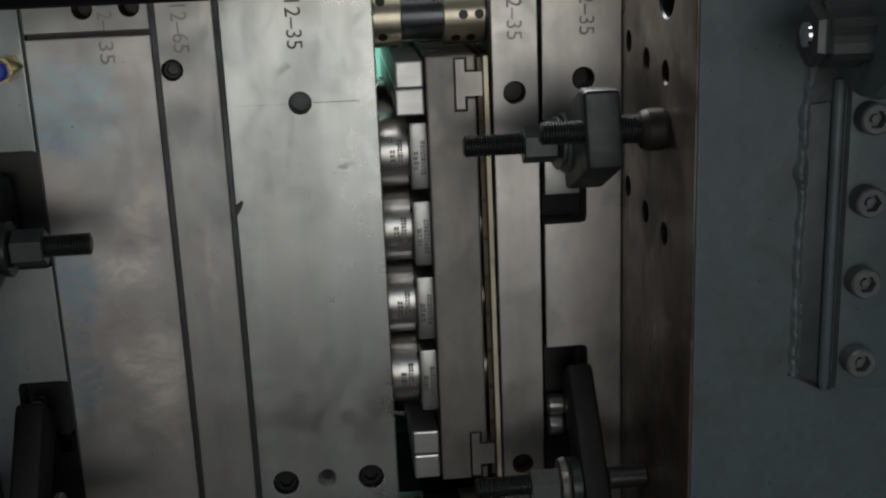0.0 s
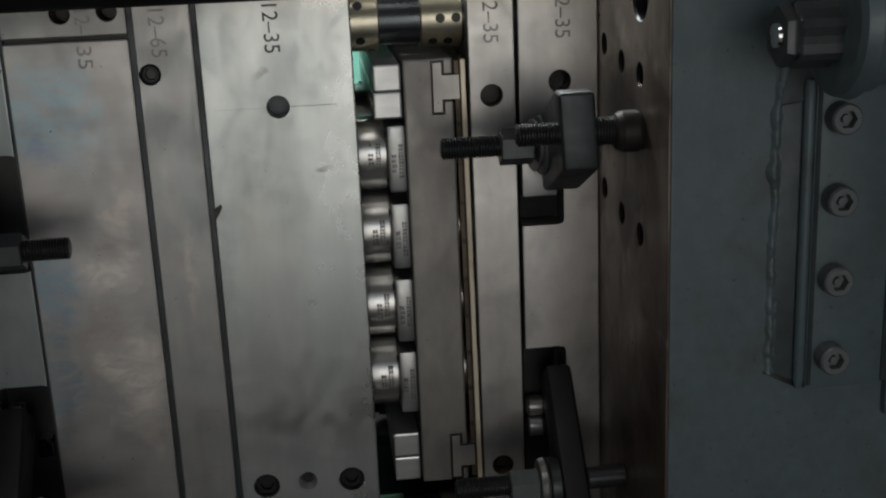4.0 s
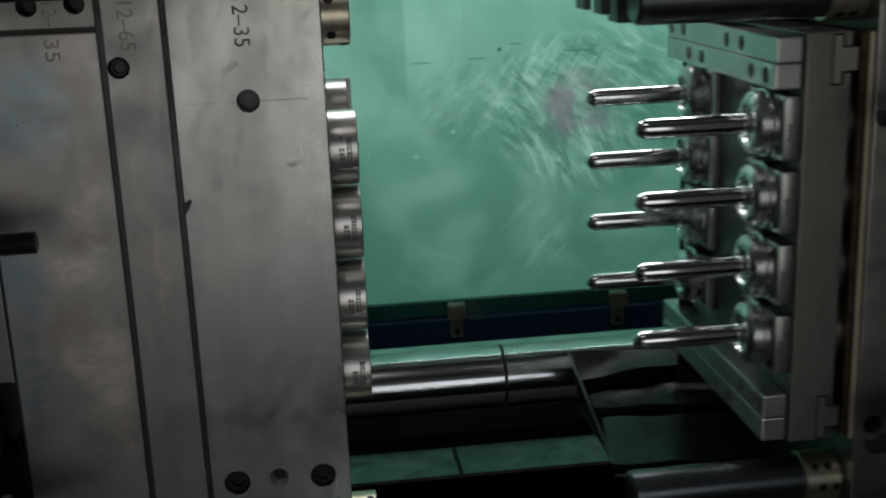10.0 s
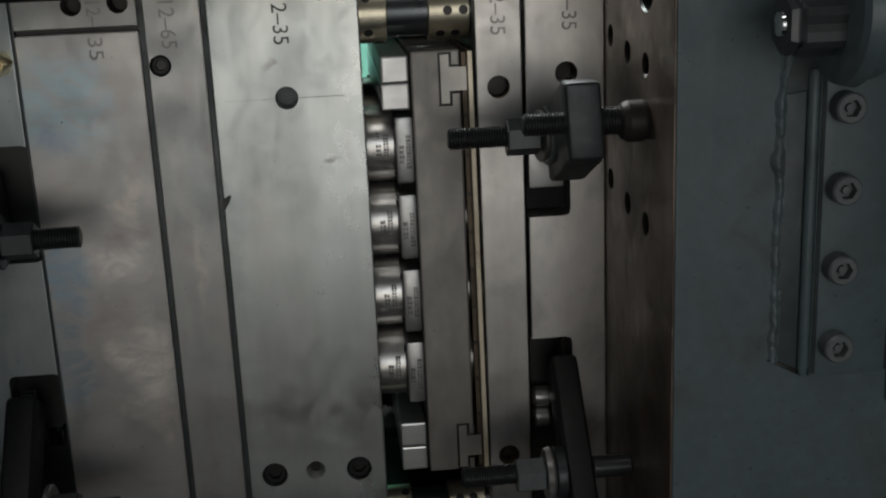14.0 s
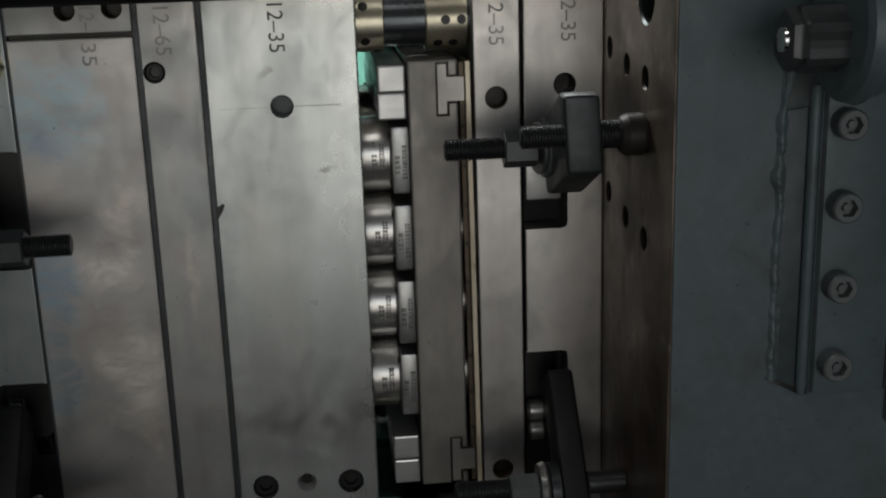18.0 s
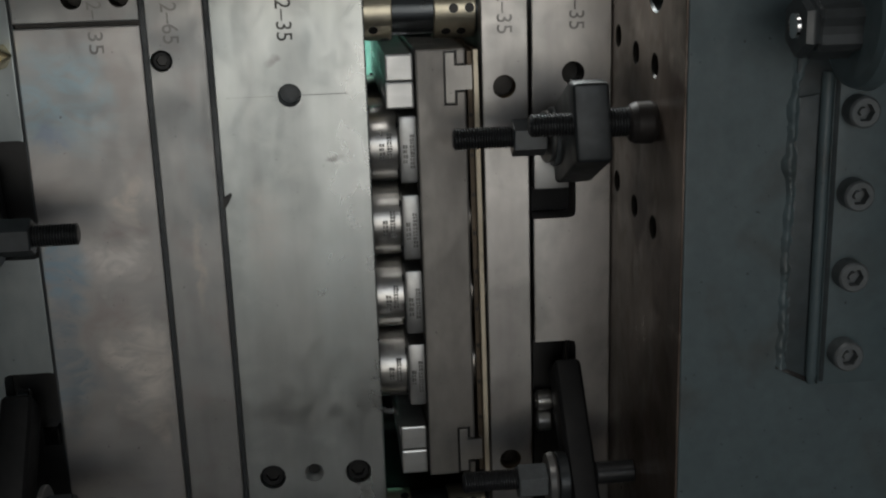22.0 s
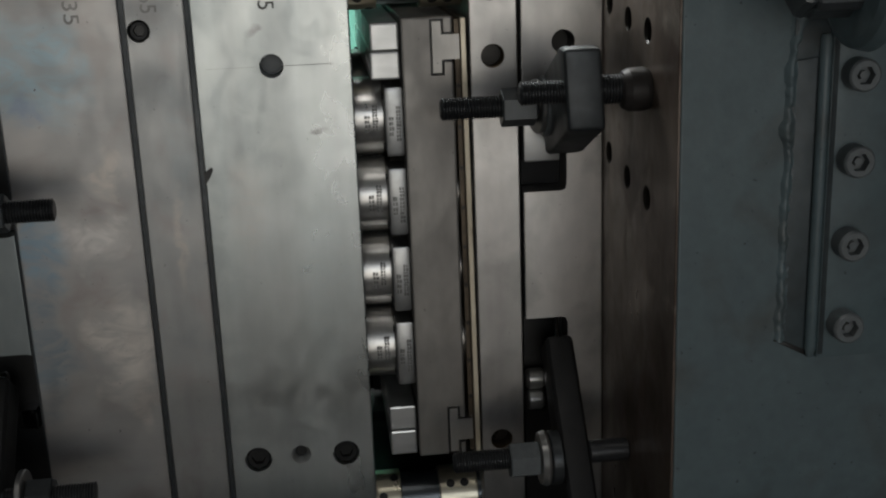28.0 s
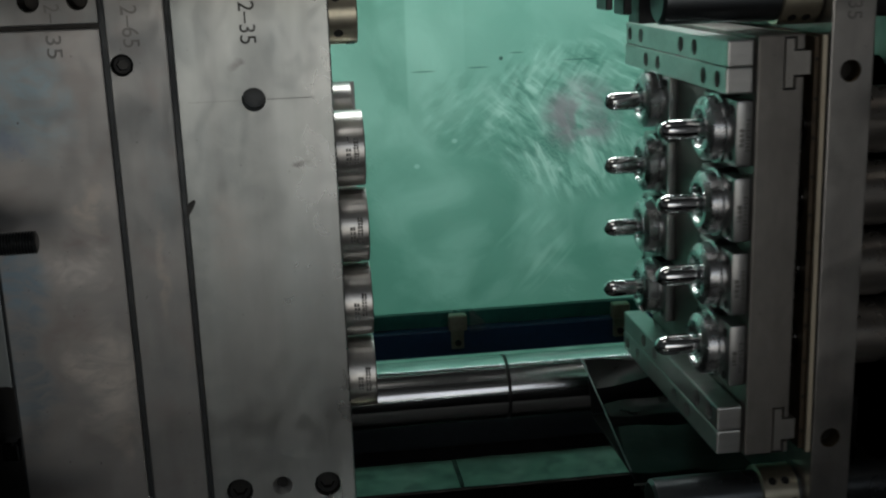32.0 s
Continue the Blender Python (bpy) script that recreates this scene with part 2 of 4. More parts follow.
WEAR = material("bronze_wear_strip", (0.74, 0.66, 0.52), 0.5, 0.5, (0.58, 0.5, 0.38), 15, 0.6, (1, 1, 0.2), 0.05, 120, 0.1, stain=(0.25, 0.19, 0.13), stain_scale=40, stain_at=0.62)
BLACK_OXIDE = material("black_oxide_steel", (0.05, 0.052, 0.055), 0.38, 0.5, (0.034, 0.035, 0.037), 40, 0.5, (1, 1, 1), 0.1, 300, 0.12, 0.08)
DARK_STEEL = material("dark_forged_steel", (0.062, 0.068, 0.072), 0.4, 0.5, (0.04, 0.044, 0.047), 30, 0.5, (1, 1, 1), 0.25, 120, 0.12, 0.1)
GREASE = material("greasy_dark_steel", (0.03, 0.026, 0.022), 0.35, 0.4, (0.018, 0.016, 0.014), 30, 0.5, (1, 1, 1), 0.1, 120, 0.15)
SLEEVE = material("oily_core_sleeve", (0.40, 0.375, 0.35), 0.27, 0.85, (0.27, 0.255, 0.24), 20, 0.5, (0.1, 1, 1), 0.03, 200, 0.1, 0.06, specks=0.5, smudge=0.08)
SCREW_GREY = material("grey_screw_steel", (0.165, 0.18, 0.185), 0.45, 0.35, (0.12, 0.13, 0.135), 60, 0.5, (1, 1, 1), 0.05, 300, 0.1, 0.08)
SCREW_BRIGHT = material("bright_nut_steel", (0.62, 0.61, 0.585), 0.33, 0.9, (0.48, 0.475, 0.455), 40, 0.5, rough_var=0.06)
GREASE_FILM = material("old_black_grease", (0.034, 0.031, 0.027), 0.42, 0.0, (0.018, 0.016, 0.014), 60, 0.5, (1, 1, 1), 0.4, 150, 0.2, gloss=0.3)
GREASE_HEAD = material("oily_foot_steel", (0.04, 0.036, 0.034), 0.5, 0.2, (0.024, 0.021, 0.02), 40, 0.5, (1, 1, 1), 0.2, 120, 0.15, gloss=0.25)
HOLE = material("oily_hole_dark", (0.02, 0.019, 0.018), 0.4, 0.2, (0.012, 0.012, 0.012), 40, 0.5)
ENGRAVE = material("engraved_grime", (0.17, 0.17, 0.165), 0.5, 0.5, (0.11, 0.11, 0.105), 90, 0.5)
RUST = material("oily_brown_platen", (0.205, 0.162, 0.135), 0.33, 0.55, (0.085, 0.060, 0.047), 12, 0.30, (1, 1, 0.25), 0.3, 60, 0.2, 0.08, stain=(0.30, 0.26, 0.225), stain_scale=22, stain_at=0.56, specks=0.5, smudge=0.1)
PAINT_GREY = material("grey_green_machine_paint", (0.100, 0.135, 0.145), 0.40, 0.0, (0.082, 0.113, 0.124), 10, 0.6, (1, 1, 1), 0.3, 120, 0.08, stain=(0.072, 0.084, 0.084), stain_scale=18, stain_at=0.54, specks=0.5, smudge=0.12)
PAINT_BLUE = material("blue_machine_paint", (0.02, 0.05, 0.12), 0.4, 0.0, (0.015, 0.04, 0.10), 14, 0.5, (1, 1, 1), 0.05)
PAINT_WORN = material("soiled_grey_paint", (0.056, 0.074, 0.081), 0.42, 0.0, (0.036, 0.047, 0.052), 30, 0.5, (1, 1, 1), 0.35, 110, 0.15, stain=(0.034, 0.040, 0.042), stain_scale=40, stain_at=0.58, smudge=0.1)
RUBBER = material("black_sheet", (0.034, 0.032, 0.031), 0.36, 0.0, (0.018, 0.0175, 0.0175), 20, 0.5, (1, 1, 1), 0.15, 80, 0.2, gloss=0.25)
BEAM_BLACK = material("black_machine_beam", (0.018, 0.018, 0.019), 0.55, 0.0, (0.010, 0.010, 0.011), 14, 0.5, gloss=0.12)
CONCRETE = material("hall_concrete", (0.17, 0.17, 0.165), 0.7, 0.0, (0.13, 0.13, 0.125), 2, 0.5)
PLASTER = material("hall_plaster", (0.16, 0.162, 0.165), 0.85, 0.0, (0.13, 0.132, 0.135), 1.5, 0.5)
BRASS = material("brass_fitting", (0.66, 0.52, 0.24), 0.25, 1.0, (0.58, 0.45, 0.2), 40, 0.5)
BLUE_CAP = material("blue_plastic_cap", (0.03, 0.07, 0.5), 0.3, 0.0, (0.02, 0.06, 0.42), 40, 0.5)
STAMP = material("stamped_grime", (0.15, 0.15, 0.145), 0.5, 0.4, (0.09, 0.09, 0.088), 90, 0.5)
FAINT = material("faint_engraving", (0.25, 0.243, 0.235), 0.42, 0.75, (0.19, 0.185, 0.18), 60, 0.5)
TRAY = material("oily_bed_plate", (0.42, 0.41, 0.39), 0.17, 0.8, (0.22, 0.215, 0.205), 16, 0.35, (1, 1, 1), 0.06, 40, 0.15, 0.06, stain=(0.20, 0.19, 0.18), stain_scale=24, stain_at=0.5)
BLACK_STRAP = material("black_strap_steel", (0.016, 0.016, 0.0165), 0.5, 0.3, (0.010, 0.010, 0.0105), 30, 0.5, (1, 1, 1), 0.1, 160, 0.12)
CLIP = material("zinc_clip", (0.36, 0.35, 0.27), 0.4, 0.6, (0.28, 0.27, 0.2), 30, 0.5)
PET = material("clear_preform_plastic", (0.97, 0.985, 0.98), 0.035, 0.0, (0.95, 0.97, 0.965), 30, 0.5, grain_mix=0.01, rough_var=0.015, transmission=0.94, ior=1.57, gloss=1.0)


def door_material():
    """Green translucent sheet: light from behind shines through, clouded, with patches of fine ripples and a reddish stain."""
    m = bpy.data.materials.new("green_translucent_sheet")
    m.use_nodes = True
    t = m.node_tree
    n, link = t.nodes.new, t.links.new
    t.nodes.remove(t.nodes["Principled BSDF"])
    co = n("ShaderNodeTexCoord")

    def mapped(loc=(0, 0, 0), rot=(0, 0, 0), scale=(1, 1, 1)):
        mp = n("ShaderNodeMapping")
        mp.inputs["Location"].default_value, mp.inputs["Rotation"].default_value, mp.inputs["Scale"].default_value = loc, rot, scale
        link(co.outputs["Object"], mp.inputs[0])
        return mp.outputs[0]

    def cloud(scale, detail, lo, hi, loc=(0, 0, 0), distort=0.5):
        z = n("ShaderNodeTexNoise")
        z.inputs["Scale"].default_value, z.inputs["Detail"].default_value, z.inputs["Distortion"].default_value = scale, detail, distort
        link(mapped(loc), z.inputs[0])
        r = n("ShaderNodeMapRange")
        r.inputs[1].default_value, r.inputs[2].default_value = lo, hi
        link(z.outputs[0], r.inputs[0])
        return r.outputs[0]

    def ripple(scale, turn, loc):
        w = n("ShaderNodeTexWave")
        w.inputs["Scale"].default_value, w.inputs["Distortion"].default_value = scale, 14.0
        w.inputs["Detail"].default_value, w.inputs["Detail Scale"].default_value = 3, 1.6
        link(mapped(loc, (0, radians(turn), 0)), w.inputs[0])
        return w.outputs[1]

    def times(a, b):
        x = n("ShaderNodeMath")
        x.operation = "MULTIPLY"
        for k, v in enumerate((a, b)):
            if isinstance(v, float):
                x.inputs[k].default_value = v
            else:
                link(v, x.inputs[k])
        return x.outputs[0]

    def blend(fac, a, b):
        x = n("ShaderNodeMix")
        x.data_type = "RGBA"
        link(fac, x.inputs[0])
        for k, v in ((6, a), (7, b)):
            if isinstance(v, tuple):
                x.inputs[k].default_value = (*v, 1)
            else:
                link(v, x.inputs[k])
        return x.outputs[2]

    def round_patch(x, z, rx, rz):
        g = n("ShaderNodeTexGradient")
        g.gradient_type = "SPHERICAL"
        link(mapped((-x / rx, -0.72 / rx, -z / rz), (0, 0, 0), (1 / rx, 1 / rx, 1 / rz)), g.inputs[0])
        r = n("ShaderNodeMapRange")
        r.inputs[1].default_value, r.inputs[2].default_value = 0.0, 0.45
        link(g.outputs[1], r.inputs[0])
        return r.outputs[0]

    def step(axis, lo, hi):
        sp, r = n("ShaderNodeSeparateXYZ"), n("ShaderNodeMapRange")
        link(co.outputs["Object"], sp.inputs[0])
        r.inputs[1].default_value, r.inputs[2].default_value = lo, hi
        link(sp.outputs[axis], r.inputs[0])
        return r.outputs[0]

    def wavelets(scale, turn, squeeze, lo, hi, loc=(0, 0, 0)):
        """Short wavy strokes across a direction."""
        z = n("ShaderNodeTexNoise")
        z.inputs["Scale"].default_value, z.inputs["Detail"].default_value, z.inputs["Distortion"].default_value = scale, 2, 0.35
        mp = n("ShaderNodeMapping")
        mp.inputs["Scale"].default_value = (1, 1, squeeze)
        link(mapped(loc, (0, radians(turn), 0)), mp.inputs[0])
        link(mp.outputs[0], z.inputs[0])
        r = n("ShaderNodeMapRange")
        r.inputs[1].default_value, r.inputs[2].default_value = lo, hi
        link(z.outputs[0], r.inputs[0])
        return r.outputs[0]

    pale, deep = (0.60, 0.83, 0.765), (0.22, 0.46, 0.385)
    col = blend(cloud(2.3, 7, 0.34, 0.68), (0.315, 0.555, 0.485), (0.475, 0.715, 0.645))
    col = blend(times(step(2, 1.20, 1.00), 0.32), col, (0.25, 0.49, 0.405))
    col = blend(times(cloud(9, 8, 0.46, 0.68, (4, 0, 2), 1.2), 0.45), col, pale)
    col = blend(times(cloud(5, 6, 0.52, 0.66, (1, 0, 9), 1.5), 0.35), col, deep)
    # a second sheet behind: paler from its upright edge on, above a soft lower end
    col = blend(times(times(step(0, 0.158, 0.161), step(2, 1.20, 1.29)), 0.42), col, pale)
    col = blend(times(times(step(0, 0.238, 0.241), step(2, 1.24, 1.30)), 0.25), col, (0.33, 0.57, 0.50))
    # wavy scuffs: strokes round the stain, fainter ones below and at random
    for x, z, rx, rz, turn, loc, amount in ((0.335, 1.225, 0.085, 0.085, 48, (0, 0, 0), 0.85), (0.400, 1.170, 0.11, 0.075, 30, (2, 0, 1), 0.95), (0.365, 1.285, 0.10, 0.05, -35, (5, 0, 3), 0.55), (0.245, 1.235, 0.08, 0.07, -50, (3, 0, 7), 0.35), (0.455, 1.26, 0.12, 0.10, 62, (6, 0, 2), 0.7)):
        zone = round_patch(x, z, rx, rz)
        col = blend(times(times(wavelets(95, turn, 0.28, 0.53, 0.66, loc), zone), amount), col, (0.76, 0.93, 0.88))
        col = blend(times(times(wavelets(95, turn, 0.28, 0.47, 0.36, loc), zone), amount * 0.75), col, (0.19, 0.39, 0.335))
    zone = round_patch(0.332, 1.035, 0.065, 0.075)
    col = blend(times(times(wavelets(60, -42, 0.16, 0.52, 0.66, (8, 0, 4)), zone), 0.6), col, (0.58, 0.80, 0.73))
    far = cloud(7.5, 5, 0.56, 0.66, (3.1, 0, 1.7), 1.0)
    col = blend(times(times(ripple(52, 55, (2, 0, 5)), far), 0.25), col, pale)
    col = blend(times(times(round_patch(0.402, 1.226, 0.065, 0.06), cloud(34, 4, 0.38, 0.6)), 0.75), col, (0.50, 0.45, 0.49))
    for x, z, w in ((0.182, 1.2955, 0.020), (0.258, 1.298, 0.018), (0.312, 1.316, 0.012), (0.40, 1.303, 0.03)):
        col = blend(times(round_patch(x, z, w, 0.0014), 0.6), col, (0.12, 0.25, 0.21))
    for x, z in ((0.222, 1.198), (0.168, 1.165), (0.372, 1.150), (0.355, 1.160), (0.328, 1.277)):
        col = blend(times(round_patch(x, z, 0.005, 0.004), 0.6), col, (0.82, 0.95, 0.92))
    col = blend(times(round_patch(0.29, 1.309, 0.0035, 0.0035), 0.8), col, (0.05, 0.10, 0.09))
    tr, df, gl = n("ShaderNodeBsdfTranslucent"), n("ShaderNodeBsdfDiffuse"), n("ShaderNodeBsdfGlossy")
    gl.inputs["Roughness"].default_value = 0.25
    for s in (tr, df):
        link(col, s.inputs[0])
    a = n("ShaderNodeMixShader")
    a.inputs[0].default_value = 0.3
    link(tr.outputs[0], a.inputs[1])
    link(df.outputs[0], a.inputs[2])
    b = n("ShaderNodeMixShader")
    b.inputs[0].default_value = 0.05
    link(a.outputs[0], b.inputs[1])
    link(gl.outputs[0], b.inputs[2])
    link(b.outputs[0], t.nodes["Material Output"].inputs[0])
    return m


GREEN = door_material()

# ---- builders ----


def bake(me, mat, smooth=True, angle=19):
    me.materials.append(mat)
    if smooth:
        me.polygons.foreach_set("use_smooth", [True] * len(me.polygons))
        me.set_sharp_from_angle(angle=radians(angle))
    return me


def part(name, bm, mat, parent=None, label="", smooth=True, angle=19):
    """Links a bmesh in world coordinates as one mesh object under a thing or a part."""
    if isinstance(bm, bpy.types.Mesh):
        me = bm
    else:
        me = bpy.data.meshes.new(name)
        bm.to_mesh(me)
        bm.free()
    bake(me, mat, smooth, angle)
    ob = new(name, me)
    if parent:
        ob.parent = parent
        if parent.type == "EMPTY":
            ob.location = -parent.location
    if label:
        ob["label"] = label
    return ob


def again(ob, dx=0, dy=0, dz=0):
    """The same part once more (with its sub-parts), shifted."""
    c = copy_thing(ob, Matrix.Translation(ob.location + Vector((dx, dy, dz))))
    return c


def thing(name, base, label, category, group="", kind=""):
    e = new(name)
    e.location = base
    e.empty_display_size = 0.02
    return tagged(e, label, category, group, kind)


def box(x0, x1, y0, y1, z0, z1, bevel=0.0008, seg=1):
    bm = bmesh.new()
    bmesh.ops.create_cube(bm, size=1, matrix=Matrix.LocRotScale(((x0 + x1) / 2, (y0 + y1) / 2, (z0 + z1) / 2), None, (x1 - x0, y1 - y0, z1 - z0)))
    if bevel:
        bmesh.ops.bevel(bm, geom=bm.edges[:], offset=bevel, segments=seg, affect="EDGES", profile=0.6)
    return bm


AXES = {"x": Matrix.Rotation(radians(90), 4, "Y"), "y": Matrix.Rotation(radians(-90), 4, "X"), "z": Matrix.Identity(4)}


def lathe(profile, centre, axis="x", seg=40, cap=True):
    """A turned body: profile rows of (distance along the axis, radius), both measured from centre. cap: closed ends, "end": the last alone, False: a ring."""
    bm = bmesh.new()
    rings = []
    for d, r in profile:
        rings.append([bm.verts.new((r * math.cos(2 * math.pi * k / seg), r * math.sin(2 * math.pi * k / seg), d)) for k in range(seg)])
    for a, b in zip(rings, rings[1:]):
        for k in range(seg):
            bm.faces.new((a[k], a[(k + 1) % seg], b[(k + 1) % seg], b[k]))
    if cap:
        if cap != "end":
            bm.faces.new(list(reversed(rings[0])))
        bm.faces.new(rings[-1])
    else:
        for k in range(seg):
            bm.faces.new((rings[-1][k], rings[-1][(k + 1) % seg], rings[0][(k + 1) % seg], rings[0][k]))
    bmesh.ops.recalc_face_normals(bm, faces=bm.faces[:])
    bm.transform(Matrix.Translation(centre) @ AXES[axis])
    return bm


def rod(x0, x1, y, z, r, chamfer=0.0008, seg=40):
    return lathe([(x0, r - chamfer), (x0 + chamfer, r), (x1 - chamfer, r), (x1, r - chamfer)], (0, y, z), "x", seg)


def tube(x0, x1, y, z, r, inner, seg=40, chamfer=0.0008):
    return lathe([(x0, inner), (x0, r - chamfer), (x0 + chamfer, r), (x1 - chamfer, r), (x1, r - chamfer), (x1, inner)], (0, y, z), "x", seg, cap=False)


def plug(x, y0, y1, z, r, seg=28):
    """A plain cylinder along y, for holes and screw heads."""
    return lathe([(y0, r), (y1, r)], (x, 0, z), "y", seg)


def hexagon(x0, x1, y, z, across, chamfer=0.001):
    r = across / math.sqrt(3)
    return lathe([(x0, r * 0.93), (x0 + chamfer, r), (x1 - chamfer, r), (x1, r * 0.93)], (0, y, z), "x", 6)


def thread(x0, x1, y, z, r, pitch=0.002, depth=0.0011, seg=28):
    """A threaded rod: ridges and grooves along x."""
    rows, d = [(x0, r - 2 * depth)], x0 + pitch * 0.5
    while d < x1 - pitch * 0.5:
        rows += [(d, r - depth), (d + pitch * 0.4, r), (d + pitch * 0.55, r)]
        d += pitch
    rows.append((x1, r - 2 * depth))
    return lathe(rows, (0, y, z), "x", seg)


def joined(*bms):
    out = bmesh.new()
    for b in bms:
        me = bpy.data.meshes.new("tmp")
        b.to_mesh(me)
        b.free()
        out.from_mesh(me)
        bpy.data.meshes.remove(me)
    return out


def cut(bm, cutters):
    """The solid with the cutters taken out of it, as a mesh."""
    def solid(b):
        me = bpy.data.meshes.new("tmp")
        b.to_mesh(me)
        b.free()
        return new("tmp", me)
    body, tool = solid(bm), solid(joined(*cutters))
    mod = body.modifiers.new("cut", "BOOLEAN")
    mod.operation, mod.solver, mod.object = "DIFFERENCE", "EXACT", tool
    mod.use_self = True
    me = bpy.data.meshes.new_from_object(body.evaluated_get(bpy.context.evaluated_depsgraph_get()))
    for o in (body, tool):
        old = o.data
        bpy.data.objects.remove(o)
        bpy.data.meshes.remove(old)
    return me


def stamped(text, x, y, ztop, zend, height, parent, mat=None, name="stamped_number", depth=0.0004):
    """Stamped characters on a face towards -y, reading downwards from ztop to zend, their feet at x."""
    cu = bpy.data.curves.new("tmp", "FONT")
    cu.body, cu.size, cu.extrude = text, 1, 0.02
    ob = new("tmp", cu)
    me = bpy.data.meshes.new_from_object(ob.evaluated_get(bpy.context.evaluated_depsgraph_get()))
    bpy.data.objects.remove(ob)
    bpy.data.curves.remove(cu)
    xs, ys = [v.co.x for v in me.vertices], [v.co.y for v in me.vertices]
    k, h = (ztop - zend) / (max(xs) - min(xs)), height / (max(ys) - min(ys))
    me.transform(Matrix.Translation((x, y, ztop)) @ Euler((radians(90), radians(90), 0)).to_matrix().to_4x4() @ Matrix.Diagonal((k, h, depth / 0.02, 1)) @ Matrix.Translation((-min(xs), -min(ys), 0)))
    me.name = name
    return part(name, me, mat or STAMP, parent, smooth=False)


def bars(x, y, z, columns, parent):
    """Etched marking too fine to read: rows of dark bars of character size, running down a face towards -y. columns: (offset in x, upper end, count, width, height)."""
    rnd = random.Random(int(abs(z * 1e4)))
    bits = []
    for dx, top, count, w, h in columns:
        zz = z + top
        for k in range(count):
            hk = h * rnd.choice((0.55, 1, 1, 0.9))
            x0 = x + dx + rnd.uniform(0, 0.0004)
            for c in range(2):
                bits.append(box(x0 + c * w * 0.55, x0 + c * w * 0.55 + w * rnd.uniform(0.3, 0.5), y - 0.0002, y + 0.0008, zz - hk, zz - rnd.uniform(0, 0.2) * hk, 0))
            zz -= hk + h * 0.2
    return part("etched_marking", joined(*bits), ENGRAVE, parent, smooth=False)


def socket_screw_y(x, yface, z, r, parent, proud=0.0, mat=None, name="socket_screw", seg=28):
    """A screw head with a hexagon socket, its top towards the viewer (-y)."""
    mat = mat or BLACK_STRAP
    top = yface - proud
    head = lathe([(top, r - 0.0012), (top + 0.0012, r), (top + 0.012 + proud, r)], (x, 0, z), "y", seg)
    ob = part(name, cut(head, [lathe([(top - 0.002, r * 0.60), (top + 0.0065, r * 0.60)], (x, 0, z), "y", 6)]), mat, parent)
    if proud:
        part("socket", lathe([(top + 0.0030, r * 0.26), (top + 0.0064, r * 0.30)], (x, 0, z), "y", 6), mat, ob, smooth=False)
    else:
        part("socket", lathe([(top + 0.0030, r * 0.54), (top + 0.0064, r * 0.54)], (x, 0, z), "y", 6), HOLE, ob, "dark hexagon socket", smooth=False)
    return ob


def prism_x(outline, x0, x1, bevel, seg=3):
    """A block with the given outline in y and z, from x0 to x1, all its edges rounded."""
    bm = bmesh.new()
    side = bm.faces.new([bm.verts.new((x0, y, z)) for y, z in outline])
    ext = bmesh.ops.extrude_face_region(bm, geom=[side])
    bmesh.ops.translate(bm, vec=(x1 - x0, 0, 0), verts=[v for v in ext["geom"] if isinstance(v, bmesh.types.BMVert)])
    bmesh.ops.recalc_face_normals(bm, faces=bm.faces[:])
    bmesh.ops.bevel(bm, geom=bm.edges[:], offset=bevel, segments=seg, affect="EDGES", profile=0.5)
    return bm


def prism(outline, y0, y1, bevel):
    """A block with the given outline in x and z, from y0 to y1, its front edges rounded."""
    bm = bmesh.new()
    front = bm.faces.new([bm.verts.new((x, y0, z)) for x, z in outline])
    ext = bmesh.ops.extrude_face_region(bm, geom=[front])
    bmesh.ops.translate(bm, vec=(0, y1 - y0, 0), verts=[v for v in ext["geom"] if isinstance(v, bmesh.types.BMVert)])
    bmesh.ops.recalc_face_normals(bm, faces=bm.faces[:])
    if bevel:
        bmesh.ops.bevel(bm, geom=[e for e in bm.edges if all(abs(v.co.y - y0) < 1e-6 for v in e.verts)], offset=bevel, segments=3, affect="EDGES", profile=0.5)
    return bm


# ---- hall: floor, walls, ceiling, openings ----


def structure(name, bm, mat, label, category):
    return tagged(part(name, bm, mat, smooth=False), label, category, kind="structure")


structure("floor", box(-3, 3.4, -4, 1.7, -0.2, 0, 0), CONCRETE, "grey concrete floor of the factory hall", "floor")
structure("ceiling", box(-3, 3.4, -4, 1.7, 4.0, 4.15, 0), PLASTER, "plain pale hall ceiling", "ceiling")
structure("wall_west", box(-3.2, -3, -4, 1.7, 0, 4, 0), PLASTER, "plain grey hall wall", "wall")
structure("wall_east", box(3.4, 3.6, -4, 1.7, 0, 4, 0), PLASTER, "plain grey hall wall", "wall")
structure("wall_south", cut(box(-3.2, 3.6, -4.2, -4, 0, 4, 0), [box(-1.0, 1.4, -4.5, -3.5, 0.0, 2.5, 0)]), PLASTER, "grey hall wall with an open gateway", "wall")
structure("wall_north", cut(box(-3.2, 3.6, 1.7, 1.9, 0, 4, 0), [box(-0.95, 1.45, 1.5, 2.1, 2.05, 3.45, 0)]), PLASTER, "grey hall wall with a window opening", "wall")

# ---- the injection moulding machine behind the mould ----
ROW_Z = [1.3065, 1.2455, 1.1845, 1.1235]
ROW_Y = [0.043, 0.205]
CAVITIES = [(ROW_Y[0], z) for z in ROW_Z] + [(ROW_Y[1], z + 0.004) for z in ROW_Z]

